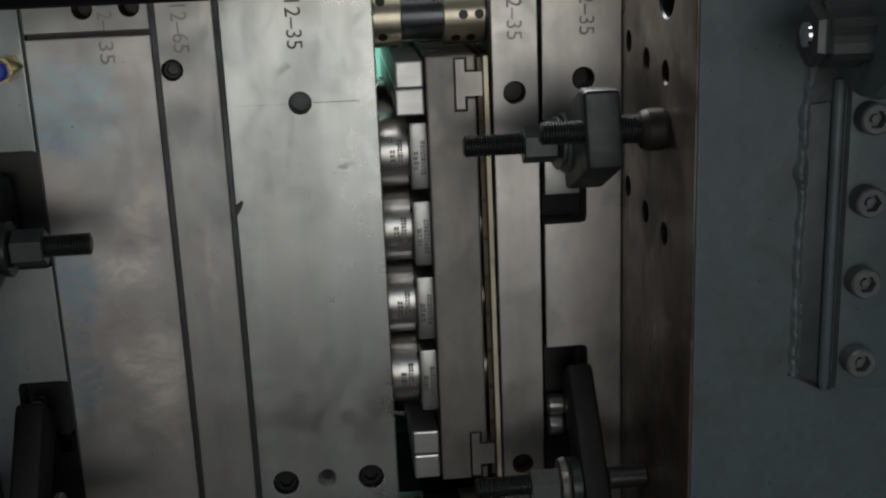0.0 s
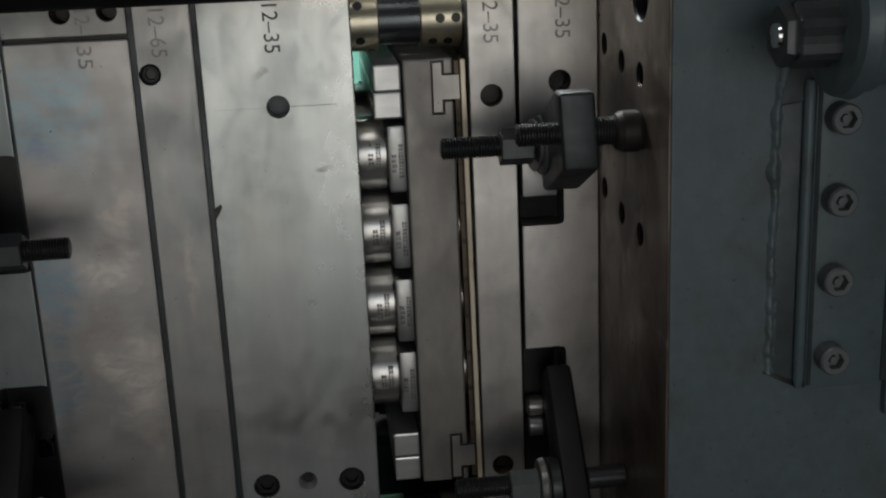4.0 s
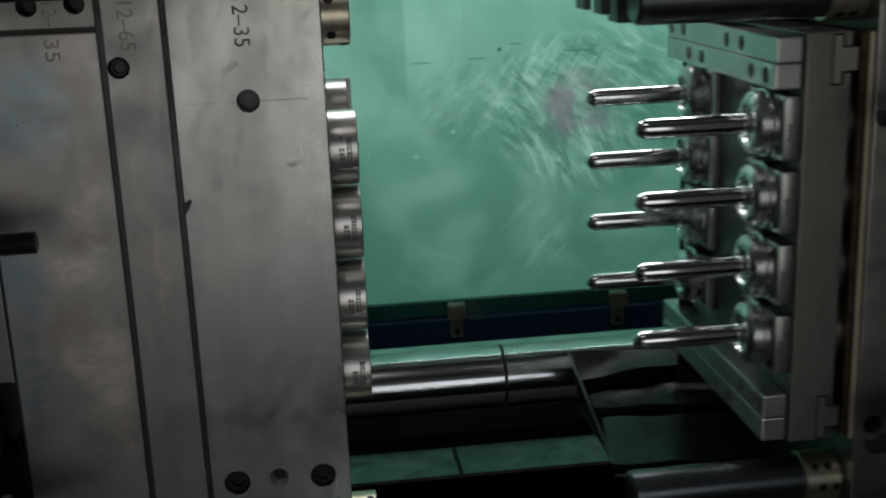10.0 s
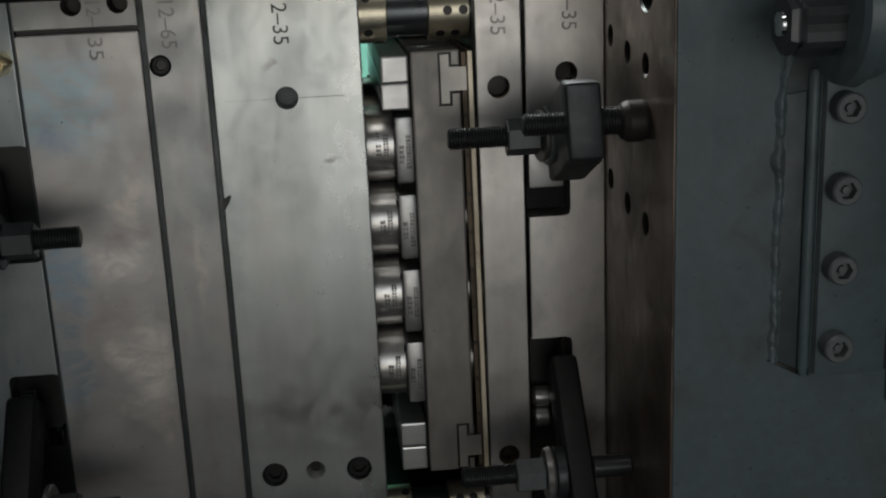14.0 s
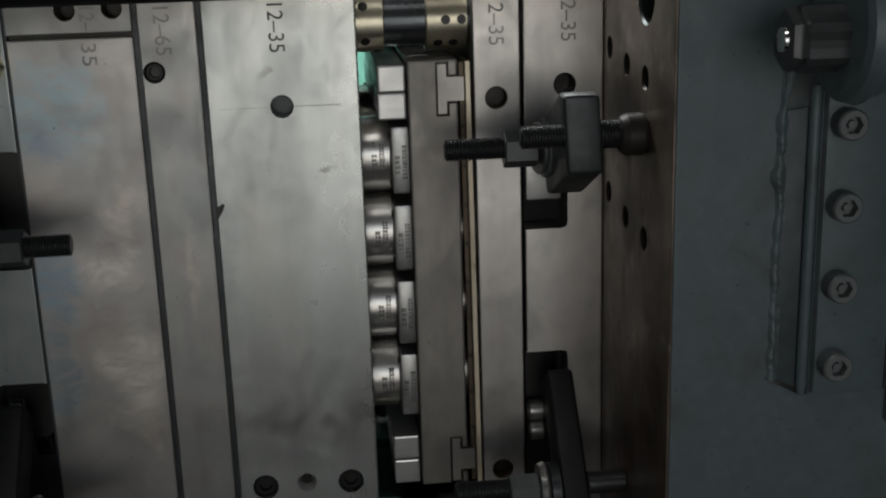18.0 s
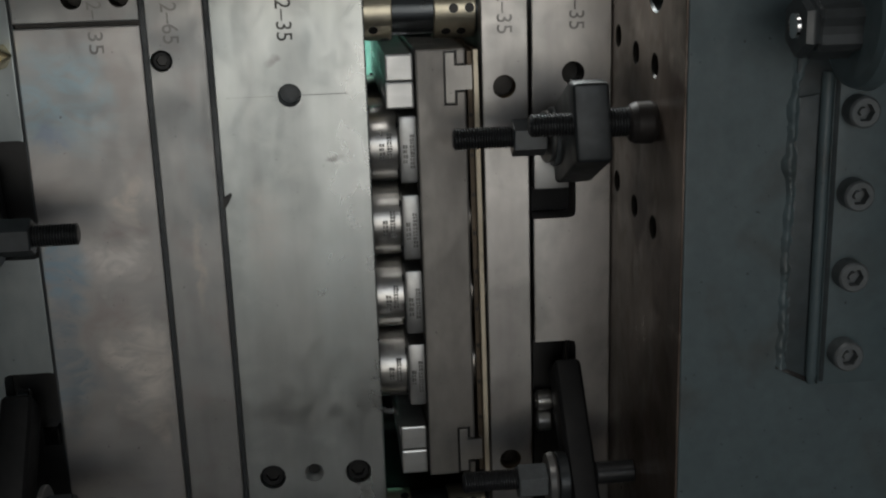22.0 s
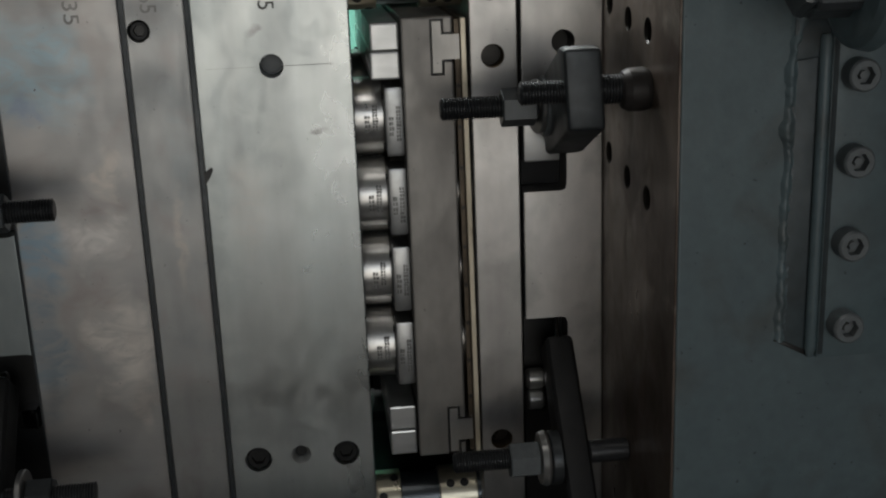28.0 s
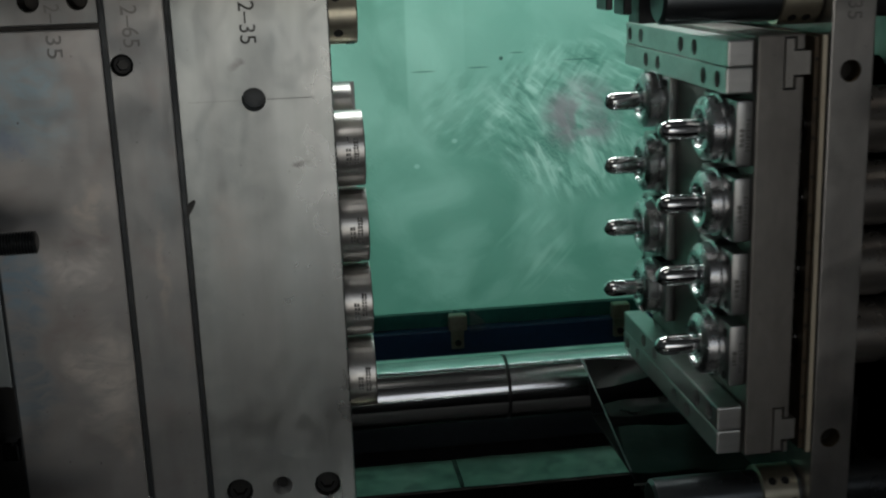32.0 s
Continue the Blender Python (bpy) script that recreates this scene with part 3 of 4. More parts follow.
for y, z in ((-0.15, 1.474), (0.40, 0.956), (0.40, 1.474), (-0.15, 0.944)):
    bar = thing("tie_bar", (-0.9, y, z), "thick chromed tie bar running along the machine", "tie bar", "tie bars of the press")
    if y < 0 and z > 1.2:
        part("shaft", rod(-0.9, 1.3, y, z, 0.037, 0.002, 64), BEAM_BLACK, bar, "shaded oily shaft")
    else:
        part("shaft", rod(-0.9, 1.3, y, z, 0.037, 0.002, 64), BAR_CHROME, bar)
        part("joint_ring", tube(0.226, 0.230, y, z, 0.0376, 0.0365, 64, 0.0003), HOLE, bar, "dark joint line")

door = thing("rear_safety_door", (0.3, 0.72, 0.3), "rear guard door with a scuffed green translucent sheet in a blue frame", "machine door")
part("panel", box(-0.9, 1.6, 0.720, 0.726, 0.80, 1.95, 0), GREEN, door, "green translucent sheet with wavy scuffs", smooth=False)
part("bottom_rail", box(-0.9, 1.6, 0.690, 0.716, 0.893, 0.932, 0.002), PAINT_BLUE, door, "dark blue painted rail")
part("rail_lip", box(-0.9, 1.6, 0.704, 0.716, 0.933, 0.954, 0.001), material("dark_green_seal", (0.03, 0.15, 0.125), 0.3), door, "dark green glossy sealing lip")
part("top_rail", box(-0.9, 1.6, 0.690, 0.716, 1.95, 2.0, 0.002), PAINT_BLUE, door)
for x in (-0.9, 1.55):
    part("stile", box(x, x + 0.05, 0.690, 0.716, 0.30, 1.95, 0.002), PAINT_BLUE, door)
for x in (0.200, 0.437):
    clip = part("clip", joined(box(x, x + 0.026, 0.676, 0.692, 0.934, 0.957, 0.002), box(x + 0.004, x + 0.022, 0.684, 0.692, 0.905, 0.934, 0.001)), CLIP, door, "zinc-plated clip")
    part("screw", plug(x + 0.013, 0.680, 0.690, 0.915, 0.0045), HOLE, clip)
part("flap", prism([(0.2300, 0.9625), (0.2350, 0.9625), (0.2515, 0.9440), (0.2520, 0.9330), (0.2310, 0.9300)], 0.6800, 0.6812, 0.0003), PET, door, "small clear plastic flap")
part("kick_plate", box(-0.9, 1.6, 0.719, 0.727, 0.35, 0.80, 0), BEAM_BLACK, door, "black lower sheet", smooth=False)

bed = thing("machine_bed", (0.3, 0.55, 0), "black painted machine bed beams below the mould", "machine bed")
part("upper_beam", box(-0.9, 1.3, 0.50, 0.545, 0.820, 0.885, 0.003), BEAM_BLACK, bed)
part("lower_beam", box(-0.9, 1.3, 0.44, 0.547, 0.30, 0.680, 0.003), BEAM_BLACK, bed)
part("plate_support", box(-0.9, 1.3, 0.560, 0.640, 0.30, 0.7515, 0.003), BEAM_BLACK, bed)
part("beam_cover", box(-0.9, 1.3, 0.4965, 0.4995, 0.842, 0.886, 0.001), material("slate_paint", (0.026, 0.034, 0.04), 0.4), bed, "dark slate painted cover strip")
part("front_beam", box(-0.9, 1.3, -0.52, -0.47, 0.28, 1.015, 0.003), BEAM_BLACK, bed)
for x in (-0.85, 1.15):
    part("leg", box(x, x + 0.12, -0.53, 0.65, 0.0, 0.30, 0.004), BEAM_BLACK, bed)
    part("cross_beam", box(x, x + 0.12, -0.469, 0.439, 0.30, 0.36, 0.004), BEAM_BLACK, bed)
part("bed_plate", box(-0.9, 1.3, 0.548, 0.66, 0.752, 0.757, 0.001), TRAY, bed, "oily bed plate mirroring the green door")
part("plate_joint", box(0.192, 0.198, 0.549, 0.659, 0.7566, 0.7576, 0), HOLE, bed, "dark joint", smooth=False)
part("beam_post", box(-0.85, -0.73, 0.50, 0.54, 0.680, 0.820, 0.002), BEAM_BLACK, bed)
part("beam_post", box(1.15, 1.27, 0.50, 0.54, 0.680, 0.820, 0.002), BEAM_BLACK, bed)

platen = thing("fixed_platen", (-0.4, 0.125, 0.30), "heavy grey painted fixed platen carrying the mould", "machine platen")
part("body", box(-0.52, -0.281, -0.24, 0.49, 0.70, 1.72, 0.006, 2), PAINT_GREY, platen)

# ---- fixed mould half ----
FIXED = thing("fixed_mould_half", (-0.12, 0.125, 0.955), "bolted stack of bare steel mould plates clamped on the fixed platen", "mould")
Z0, Z1, YB = 0.957, 1.457, 0.25
bores = [rod(-0.09, 0.06, y, z, 0.0115, 0) for y, z in CAVITIES] + [rod(-0.08, 0.06, 0.035, z, 0.0238, 0) for z in (1.4105, 0.984)]
face_holes = [plug(-0.0235, -0.01, 0.0302, 1.3525, 0.0087), plug(-0.0570, -0.01, 0.012, 1.0455, 0.0104), plug(0.0119, -0.01, 0.012, 1.0452, 0.0104),
              plug(-0.0236, -0.01, 0.014, 1.0470, 0.0078)]
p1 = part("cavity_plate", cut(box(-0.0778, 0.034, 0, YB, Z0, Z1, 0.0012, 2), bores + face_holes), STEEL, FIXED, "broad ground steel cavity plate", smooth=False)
part("plug", plug(-0.0235, 0.0240, 0.0300, 1.3525, 0.0086), DARK_STEEL, p1, "dark sunk plug")
for x, z in ((-0.0570, 1.0455), (0.0119, 1.0452)):
    socket_screw_y(x, 0.0032, z, 0.0094, p1)
part("port_lining", lathe([(0.0004, 0.0079), (0.0010, 0.0074), (0.0040, 0.0062), (0.0060, 0.0050), (0.0120, 0.0046)], (-0.0236, 0, 1.0470), "y", 28, cap="end"), STEEL_BRIGHT, p1, "countersunk port with a bright rim")
part("port_depth", plug(-0.0236, 0.0075, 0.0119, 1.0470, 0.0045), HOLE, p1, "dark depth of the port")
stamped("C12\u201335", -0.0300, -0.0003, 1.4410, 1.3925, 0.0115, p1)
part("scribe_line", box(-0.070, -0.034, -0.0002, 0.0006, 1.3522, 1.3524, 0), FAINT, p1, "fine scribed line", smooth=False)
part("scribe_line", box(-0.014, 0.021, -0.0003, 0.0006, 1.3521, 1.3525, 0), ENGRAVE, p1, "fine scribed line", smooth=False)
part("pry_slot", prism([(-0.0780, 1.2780), (-0.0722, 1.2815), (-0.0712, 1.2795), (-0.0735, 1.2745), (-0.0780, 1.2680)], -0.0003, 0.004, 0), HOLE, p1, "dark pry notch on the edge", smooth=False)
p2 = part("distributor_plate", cut(box(-0.1232, -0.0814, 0.0006, YB, Z0, Z1, 0.0012, 2), [plug(-0.1140, -0.01, 0.012, 1.3812, 0.0080)]), STEEL_DULL, FIXED, "narrow dull steel plate", smooth=False)
socket_screw_y(-0.1140, 0.0034, 1.3812, 0.0073, p2)
stamped("C12\u201365", -0.1115, 0.0003, 1.4410, 1.3935, 0.0115, p2, FAINT)
p3 = part("manifold_plate", box(-0.2163, -0.1270, 0.0004, YB, Z0, 1.4078, 0.0012, 2), STEEL_TINT, FIXED, "wide steel plate with blue and rosy heat tint", smooth=False)
stamped("35", -0.1640, 0.0001, 1.4040, 1.3880, 0.0105, p3, FAINT)
p3b = part("spacer_block", cut(box(-0.2163, -0.1270, 0.0008, YB, 1.4108, Z1, 0.0012, 2), [plug(-0.173, -0.01, 0.02, 1.4275, 0.0075), plug(-0.140, -0.01, 0.02, 1.4280, 0.0075)]), STEEL_DULL, FIXED, "short steel spacer block", smooth=False)
for x, z in ((-0.173, 1.4275), (-0.140, 1.4280)):
    part("threaded_port", lathe([(0.0012, 0.0075), (0.0022, 0.0066), (0.018, 0.0062)], (x, 0, z), "y", 28, cap="end"), GREASE, p3b, "dark bolt hole with a bright rim")
stamped("C12\u2013", -0.1630, 0.0005, 1.4410, 1.4125, 0.0105, p3b, FAINT)
notches = [box(-0.256, -0.217, -0.01, 0.05, 1.238, 1.328, 0.005, 2), box(-0.256, -0.217, -0.01, 0.05, 0.94, 1.147, 0.005, 2)]
part("clamp_plate", cut(box(-0.2800, -0.2180, 0.0012, YB, Z0, Z1, 0.0012, 2), notches), STEEL_CLAMP, FIXED, "steel clamping plate with open clamp notches", smooth=False)
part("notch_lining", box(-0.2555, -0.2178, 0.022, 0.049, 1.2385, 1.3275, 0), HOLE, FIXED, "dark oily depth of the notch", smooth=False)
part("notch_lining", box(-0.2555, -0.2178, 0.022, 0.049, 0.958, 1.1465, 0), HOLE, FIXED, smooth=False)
for x0, x1 in ((-0.0816, -0.0776), (-0.1272, -0.1230), (-0.2182, -0.2161)):
    part("joint_packing", box(x0, x1, 0.0045, YB - 0.004, Z0 + 0.002, Z1 - 0.002, 0), DARK_STEEL, FIXED, "greasy dark joint", smooth=False)
part("joint_packing", box(-0.2150, -0.1264, 0.006, YB - 0.004, 1.4076, 1.4110, 0), GREASE, FIXED, smooth=False)
part("rear_stop", box(0.0338, 0.0622, 0.2435, 0.2499, 1.270, 1.3365, 0.0006), STEEL_DULL, FIXED, "narrow steel stop behind the inserts")
for y, z in CAVITIES:
        ins = part("cavity_insert", lathe([(0.032, 0.0125), (0.032, 0.0288), (0.0352, 0.0294), (0.0555, 0.0294), (0.0563, 0.0288), (0.0563, 0.0274), (0.0400, 0.0262), (0.0395, 0.0125)],
                                          (0, y, z), "x", 64, cap=False), INSERT, FIXED, "round polished cavity insert")
        if y < 0.1:
            bars(0.0412, y - 0.0292, z, ((0, 0.0045, 4, 0.0042, 0.0030), (0.0060, 0.0120, 9, 0.0042, 0.0022)), ins)
for z in (1.4105, 0.984):
    b = part("guide_bush", tube(0.030, 0.0553, 0.035, z, 0.0235, 0.0201, 56), BRONZE, FIXED, "pale bronze guide bush with oil holes")
    for k, (x, ang) in enumerate(((0.0400, 30), (0.0410, -38), (0.0500, -75), (0.0500, 70))):
        d = Vector((0, -math.cos(radians(ang)), math.sin(radians(ang))))
        hole = lathe([(0.0224, 0.0036), (0.02366, 0.0036)], (0, 0, 0), "y", 18)
        hole.transform(Matrix.Translation((x, 0.035, z)) @ Matrix.Rotation(radians(180 - ang), 4, "X"))
        part("oil_hole", hole, HOLE, b)

fit = thing("hose_fitting", (-0.232, -0.004, 1.3895), "small brass hose fitting with a blue cap on the clamping plate", "hose fitting")
part("body", lathe([(-0.026, 0.0095), (0.006, 0.0095)], (-0.228, 0, 1.3895), "y", 6), BRASS, fit)
part("cap", lathe([(-0.034, 0.005), (-0.032, 0.007), (-0.0258, 0.0072)], (-0.228, 0, 1.3895), "y", 24), BLUE_CAP, fit, "blue cap")

# ---- moving things: platen and core half, stripper plate, slide assembly ----


def strap(x0, x1, y0, y1, z0, z1, tilt, pivot, bevel=0.006):
    bm = box(x0, x1, y0, y1, z0, z1, bevel, 3)
    bm.transform(Matrix.Translation(pivot) @ Matrix.Rotation(radians(tilt), 4, "X") @ Matrix.Translation(-Vector(pivot)))
    return bm


PLATEN = thing("moving_platen", (0.40, 0.125, 0.70), "heavy moving platen, grey painted with an oily brown clamping face", "machine platen")
XP = 0.2196
tap = [(-0.018, 1.388), (-0.067, 1.380), (-0.114, 1.376), (-0.018, 1.279), (-0.068, 1.271), (-0.116, 1.267)]
holes = [(y, z, 0.0085) for y, z in tap] + [(-0.114, 1.430, 0.020)]
part("body", cut(box(XP + 0.0016, 0.62, -0.1795, 0.43, 0.70, 1.72, 0.0015, 2), [rod(XP - 0.01, XP + 0.022, y, z, r + 0.0004, 0, 28) for y, z, r in holes]), PAINT_GREY, PLATEN, "grey-green painted body", smooth=False)
part("clamping_face", cut(box(XP, XP + 0.0017, -0.1785, 0.43, 0.70, 1.72, 0.0004), [rod(XP - 0.01, XP + 0.022, y, z, r, 0, 28) for y, z, r in holes]), RUST, PLATEN, "oily brown machined face with tapped holes", smooth=False)
for y, z, r in holes:
    part("tapped_hole", lathe([(XP + 0.0001, r), (XP + 0.0016, r - 0.0013), (XP + 0.021, r - 0.0013)], (0, y, z), "x", 28, cap="end"), GREASE if r < 0.01 else DARK_STEEL, PLATEN, "dark tapped hole")
brk = part("guard_bracket", box(0.3105, 0.362, -0.1862, -0.1785, 1.1735, 1.405, 0.0015, 2), PAINT_GREY, PLATEN, "painted bracket plate")
part("ridge", lathe([(1.174, 0.0022), (1.180, 0.0036), (1.372, 0.0036), (1.376, 0.003)], (0.3072, -0.1832, 0), "z", 20), PAINT_GREY, brk, "painted folded edge")


def ribbed_cap(x0, x1, y, z, r):
    """A turned cap with twelve flats, every other one set back."""
    bm = lathe([(x0, r * 0.92), (x0 + 0.0015, r), (x1, r)], (0, y, z), "x", 24)
    for v in bm.verts:
        k = round(math.atan2(v.co.z - z, v.co.y - y) / math.radians(15))
        if k % 4 in (0, 1):
            v.co.y, v.co.z = y + (v.co.y - y) * 0.87, z + (v.co.z - z) * 0.87
    return bm


def weld_seam():
    """A ragged painted weld: a lumpy fillet whose outer edge wanders, swelling to a blob at the top."""
    rnd = random.Random(5)
    bm = bmesh.new()
    n, m = 130, 9
    edge, lump, rows = 0.0, 0.0, []
    for i in range(n + 1):
        u = i / n
        z = 1.184 + 0.205 * u
        edge = 0.86 * edge + rnd.uniform(-0.0006, 0.0006)
        lump = 0.7 * lump + rnd.uniform(-0.0006, 0.0006) * (1.8 if u > 0.6 else 1)
        left = 0.2845 + edge + 0.0045 * max(0, u - 0.55) - 0.0035 * math.exp(-((u - 0.66) / 0.035) ** 2) - 0.0028 * math.exp(-((u - 0.83) / 0.03) ** 2)
        right = 0.2915 + 0.3 * edge + (0.013 * (u - 0.9) / 0.1 if u > 0.9 else 0)
        swell = 1.0 + 1.2 * max(0, u - 0.55)
        row = []
        for k in range(m + 1):
            v = k / m
            h = (0.0026 * swell * math.sin(min(1, v * 1.25) * 2.6) + lump * math.sin(v * 3.1) + rnd.uniform(-0.0002, 0.0002)) if k else -0.0003
            row.append(bm.verts.new((left + (right - left) * v, -0.1793 - max(0, h), z)))
        rows.append(row)
    for a, b in zip(rows, rows[1:]):
        for k in range(m):
            bm.faces.new((a[k], a[k + 1], b[k + 1], b[k]))
    return bm


part("weld_seam", weld_seam(), PAINT_GREY, brk, "rough painted weld bead", angle=60)
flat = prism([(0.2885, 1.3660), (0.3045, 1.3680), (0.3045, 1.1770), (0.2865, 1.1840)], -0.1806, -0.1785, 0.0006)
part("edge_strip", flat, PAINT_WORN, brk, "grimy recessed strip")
part("bracket_end", prism([(0.2880, 1.3900), (0.3100, 1.3920), (0.3115, 1.3640), (0.3040, 1.3620), (0.2880, 1.3600)], -0.1818, -0.1785, 0.0018), PAINT_WORN, brk, "painted upper end of the bracket")
part("strip_foot", prism([(0.2840, 1.1850), (0.2870, 1.1862), (0.3080, 1.1762), (0.3085, 1.1722)], -0.1812, -0.1785, 0.0003), HOLE, brk, "dark slanting cut at its foot")
part("groove", box(0.3112, 0.3142, -0.1868, -0.180, 1.176, 1.400, 0.0004), PAINT_DIRTY, brk, "dark groove")
for z in (1.3525, 1.3010, 1.2490, 1.1962):
    socket_screw_y(0.3252, -0.1862, z, 0.0098, brk, 0.0125, SCREW_GREY)
side = part("side_plate", box(0.3668, 0.46, -0.1860, -0.1785, 1.150, 1.400, 0.002, 2), PAINT_GREY, PLATEN, "painted side plate with small screws")
part("dark_gap", box(0.3618, 0.3668, -0.1858, -0.1790, 1.1745, 1.400, 0.001), PAINT_DIRTY, side, "grimy gap beside the bracket")
for x, z in ((0.3700, 1.194), (0.3748, 1.1765), (0.3722, 1.2525), (0.3770, 1.2440), (0.3745, 1.3020)):
    part("small_screw", lathe([(-0.1905, 0.0030), (-0.1900, 0.0042), (-0.185, 0.0044)], (x, 0, z), "y", 20), SCREW_GREY, side)
cyl = part("hydraulic_cylinder", lathe([(0.2935, 0.036), (0.2955, 0.041), (0.303, 0.043), (0.3045, 0.040), (0.313, 0.039), (0.316, 0.0355), (0.62, 0.0355)], (0, -0.238, 1.4145), "x", 64), PAINT_GREY, PLATEN, "grey painted cylinder with a flange")
part("hex_cap", joined(ribbed_cap(0.2695, 0.2942, -0.238, 1.4090, 0.0190), hexagon(0.2625, 0.2705, -0.238, 1.4090, 0.0315, 0.0035)), CAP_STEEL, cyl, "dark hexagon cap nut", smooth=False)
part("screw_end", lathe([(0.2612, 0.0045), (0.2608, 0.0068), (0.2630, 0.0076)], (0, -0.238, 1.4090), "x", 24), CHROME, cyl, "bright screw end")
part("bracket_arm", box(0.36, 0.42, -0.21, -0.178, 1.37, 1.46, 0.003), PAINT_GREY, PLATEN)

CORE = thing("moving_mould_half", (0.19, 0.125, 0.957), "steel core half of the mould with chromed core pins", "mould")
core_notch = [box(0.150, 0.1915, -0.01, 0.05, 1.2480, 1.3300, 0.005, 2), box(0.150, 0.1915, -0.01, 0.05, 0.94, 1.1465, 0.005, 2), plug(0.1895, -0.01, 0.02, 1.3600, 0.0088)]
r2 = part("core_plate", cut(box(0.1580, 0.2194, 0.0, YB, Z0, Z1, 0.0012, 2), core_notch), STEEL_WARM, CORE, "warm grey steel core plate with clamp notches", smooth=False)
stamped("C12\u201335", 0.1865, -0.0003, 1.4410, 1.3925, 0.0115, r2, FAINT)
part("notch_packing", box(0.1590, 0.1865, 0.0004, 0.040, 1.2712, 1.3295, 0.0016, 2), STEEL_BRIGHT, CORE, "bright steel packing block in the notch")
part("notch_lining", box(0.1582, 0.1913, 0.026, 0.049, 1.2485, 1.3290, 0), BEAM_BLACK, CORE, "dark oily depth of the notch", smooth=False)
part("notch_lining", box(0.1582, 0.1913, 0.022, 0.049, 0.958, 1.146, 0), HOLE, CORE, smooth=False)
part("notch_nut", rod(0.1590, 0.1745, 0.012, 1.0915, 0.0085, 0.0025), SCREW_BRIGHT, CORE, "bright nut in the notch")
part("notch_stud", rod(0.1600, 0.1740, 0.014, 1.0730, 0.0090, 0.002), SCREW_BRIGHT, CORE, "bright stud end in the notch")
part("notch_pin", lathe([(1.112, 0.0022), (1.1460, 0.0022)], (0.1845, 0.010, 0), "z", 16), CHROME, CORE, "thin bright pin")
part("hole_depth", lathe([(0.0006, 0.0087), (0.0015, 0.0080), (0.019, 0.0076)], (0.1895, 0, 1.3600), "y", 28, cap="end"), GREASE, CORE, "dark hole")
pin = lathe([(-0.0665, 0.0006), (-0.0660, 0.0030), (-0.0640, 0.0058), (-0.0605, 0.0078), (-0.0575, 0.0085), (-0.0560, 0.0086), (0.0250, 0.0089), (0.1580, 0.0089)], (0, ROW_Y[0], ROW_Z[0]), "x", 48)
first = part("core_pin", pin, CHROME, CORE, "mirror-polished chromed core pin", angle=40)
sleeve = lathe([(0.0594, 0.011), (0.0594, 0.0262), (0.0610, 0.0278), (0.1255, 0.0278), (0.1262, 0.0250), (0.1325, 0.0250), (0.1332, 0.0278), (0.1578, 0.0278)], (0, ROW_Y[0], ROW_Z[0]), "x", 48)
sl = part("core_sleeve", sleeve, SLEEVE, CORE, "dull steel core sleeve with a groove")
part("collar", lathe([(0.0520, 0.0112), (0.0520, 0.0150), (0.0545, 0.0215), (0.0592, 0.0258), (0.0592, 0.0112)], (0, ROW_Y[0], ROW_Z[0]), "x", 40, cap=False), GREASE, sl, "oily black collar")


def grease_film(x, y0, y1, z0, z1):
    """A thin film of old grease on an upright face, its upper edge ragged and running up in a few smears."""
    rnd = random.Random(11)
    bm = bmesh.new()
    n, wander = 90, 0.0
    smears = [(rnd.uniform(y0, y1), rnd.uniform(0.001, 0.005), rnd.uniform(0.003, 0.016)) for _ in range(14)]
    foot, head = [], []
    for i in range(n + 1):
        y = y0 + (y1 - y0) * i / n
        wander = 0.8 * wander + rnd.uniform(-0.0008, 0.0008)
        top = z1 + wander + sum(h * math.exp(-((y - c) / w) ** 2) for c, h, w in smears)
        foot.append(bm.verts.new((x, y, z0)))
        head.append(bm.verts.new((x, y, top)))
    for i in range(n):
        bm.faces.new((foot[i], foot[i + 1], head[i + 1], head[i]))
    for _ in range(40):
        c, z, r = rnd.uniform(y0, y1), z1 + rnd.uniform(0.004, 0.014), rnd.uniform(0.0003, 0.0009)
        bm.faces.new([bm.verts.new((x, c + r * rnd.uniform(0.6, 1.6) * math.cos(a * 1.05), z + r * rnd.uniform(0.5, 1.2) * math.sin(a * 1.05))) for a in range(6)])
    bmesh.ops.solidify(bm, geom=bm.faces[:], thickness=0.0005)
    bmesh.ops.recalc_face_normals(bm, faces=bm.faces[:])
    return bm


part("grease_film", grease_film(0.1574, 0.006, YB - 0.003, 0.985, 1.3420), GREASE_FILM, CORE, "black smears of old grease", smooth=False)
part("rear_guard", box(0.045, 0.158, 0.2525, 0.2555, 0.990, 1.3380, 0.0005), BEAM_BLACK, CORE, "black guard sheet behind the sleeves")
for y, z in CAVITIES:
        if (y, z) != (ROW_Y[0], ROW_Z[0]):
            again(first, 0, y - ROW_Y[0], z - ROW_Z[0])
            again(sl, 0, y - ROW_Y[0], z - ROW_Z[0])
for z in (1.4105, 0.984):
    part("guide_pin", lathe([(-0.0715, 0.0165), (-0.0690, 0.0195), (-0.0640, 0.0200), (0.158, 0.0200)], (0, 0.035, z), "x", 56), PIN_STEEL, CORE, "dark oiled guide pin")
fork = joined(box(-0.070, -0.050, 0.085, 0.115, 1.3890, 1.45, 0.001), box(-0.083, -0.076, 0.085, 0.115, 1.3965, 1.45, 0.001), box(-0.098, -0.092, 0.085, 0.115, 1.4010, 1.45, 0.001), box(-0.100, -0.050, 0.085, 0.115, 1.432, 1.45, 0.001))
part("cam_block", fork, BLACK_OXIDE, CORE, "black slotted cam block")
part("cam_arm", box(-0.052, 0.160, 0.090, 0.110, 1.432, 1.45, 0.001), BLACK_OXIDE, CORE)
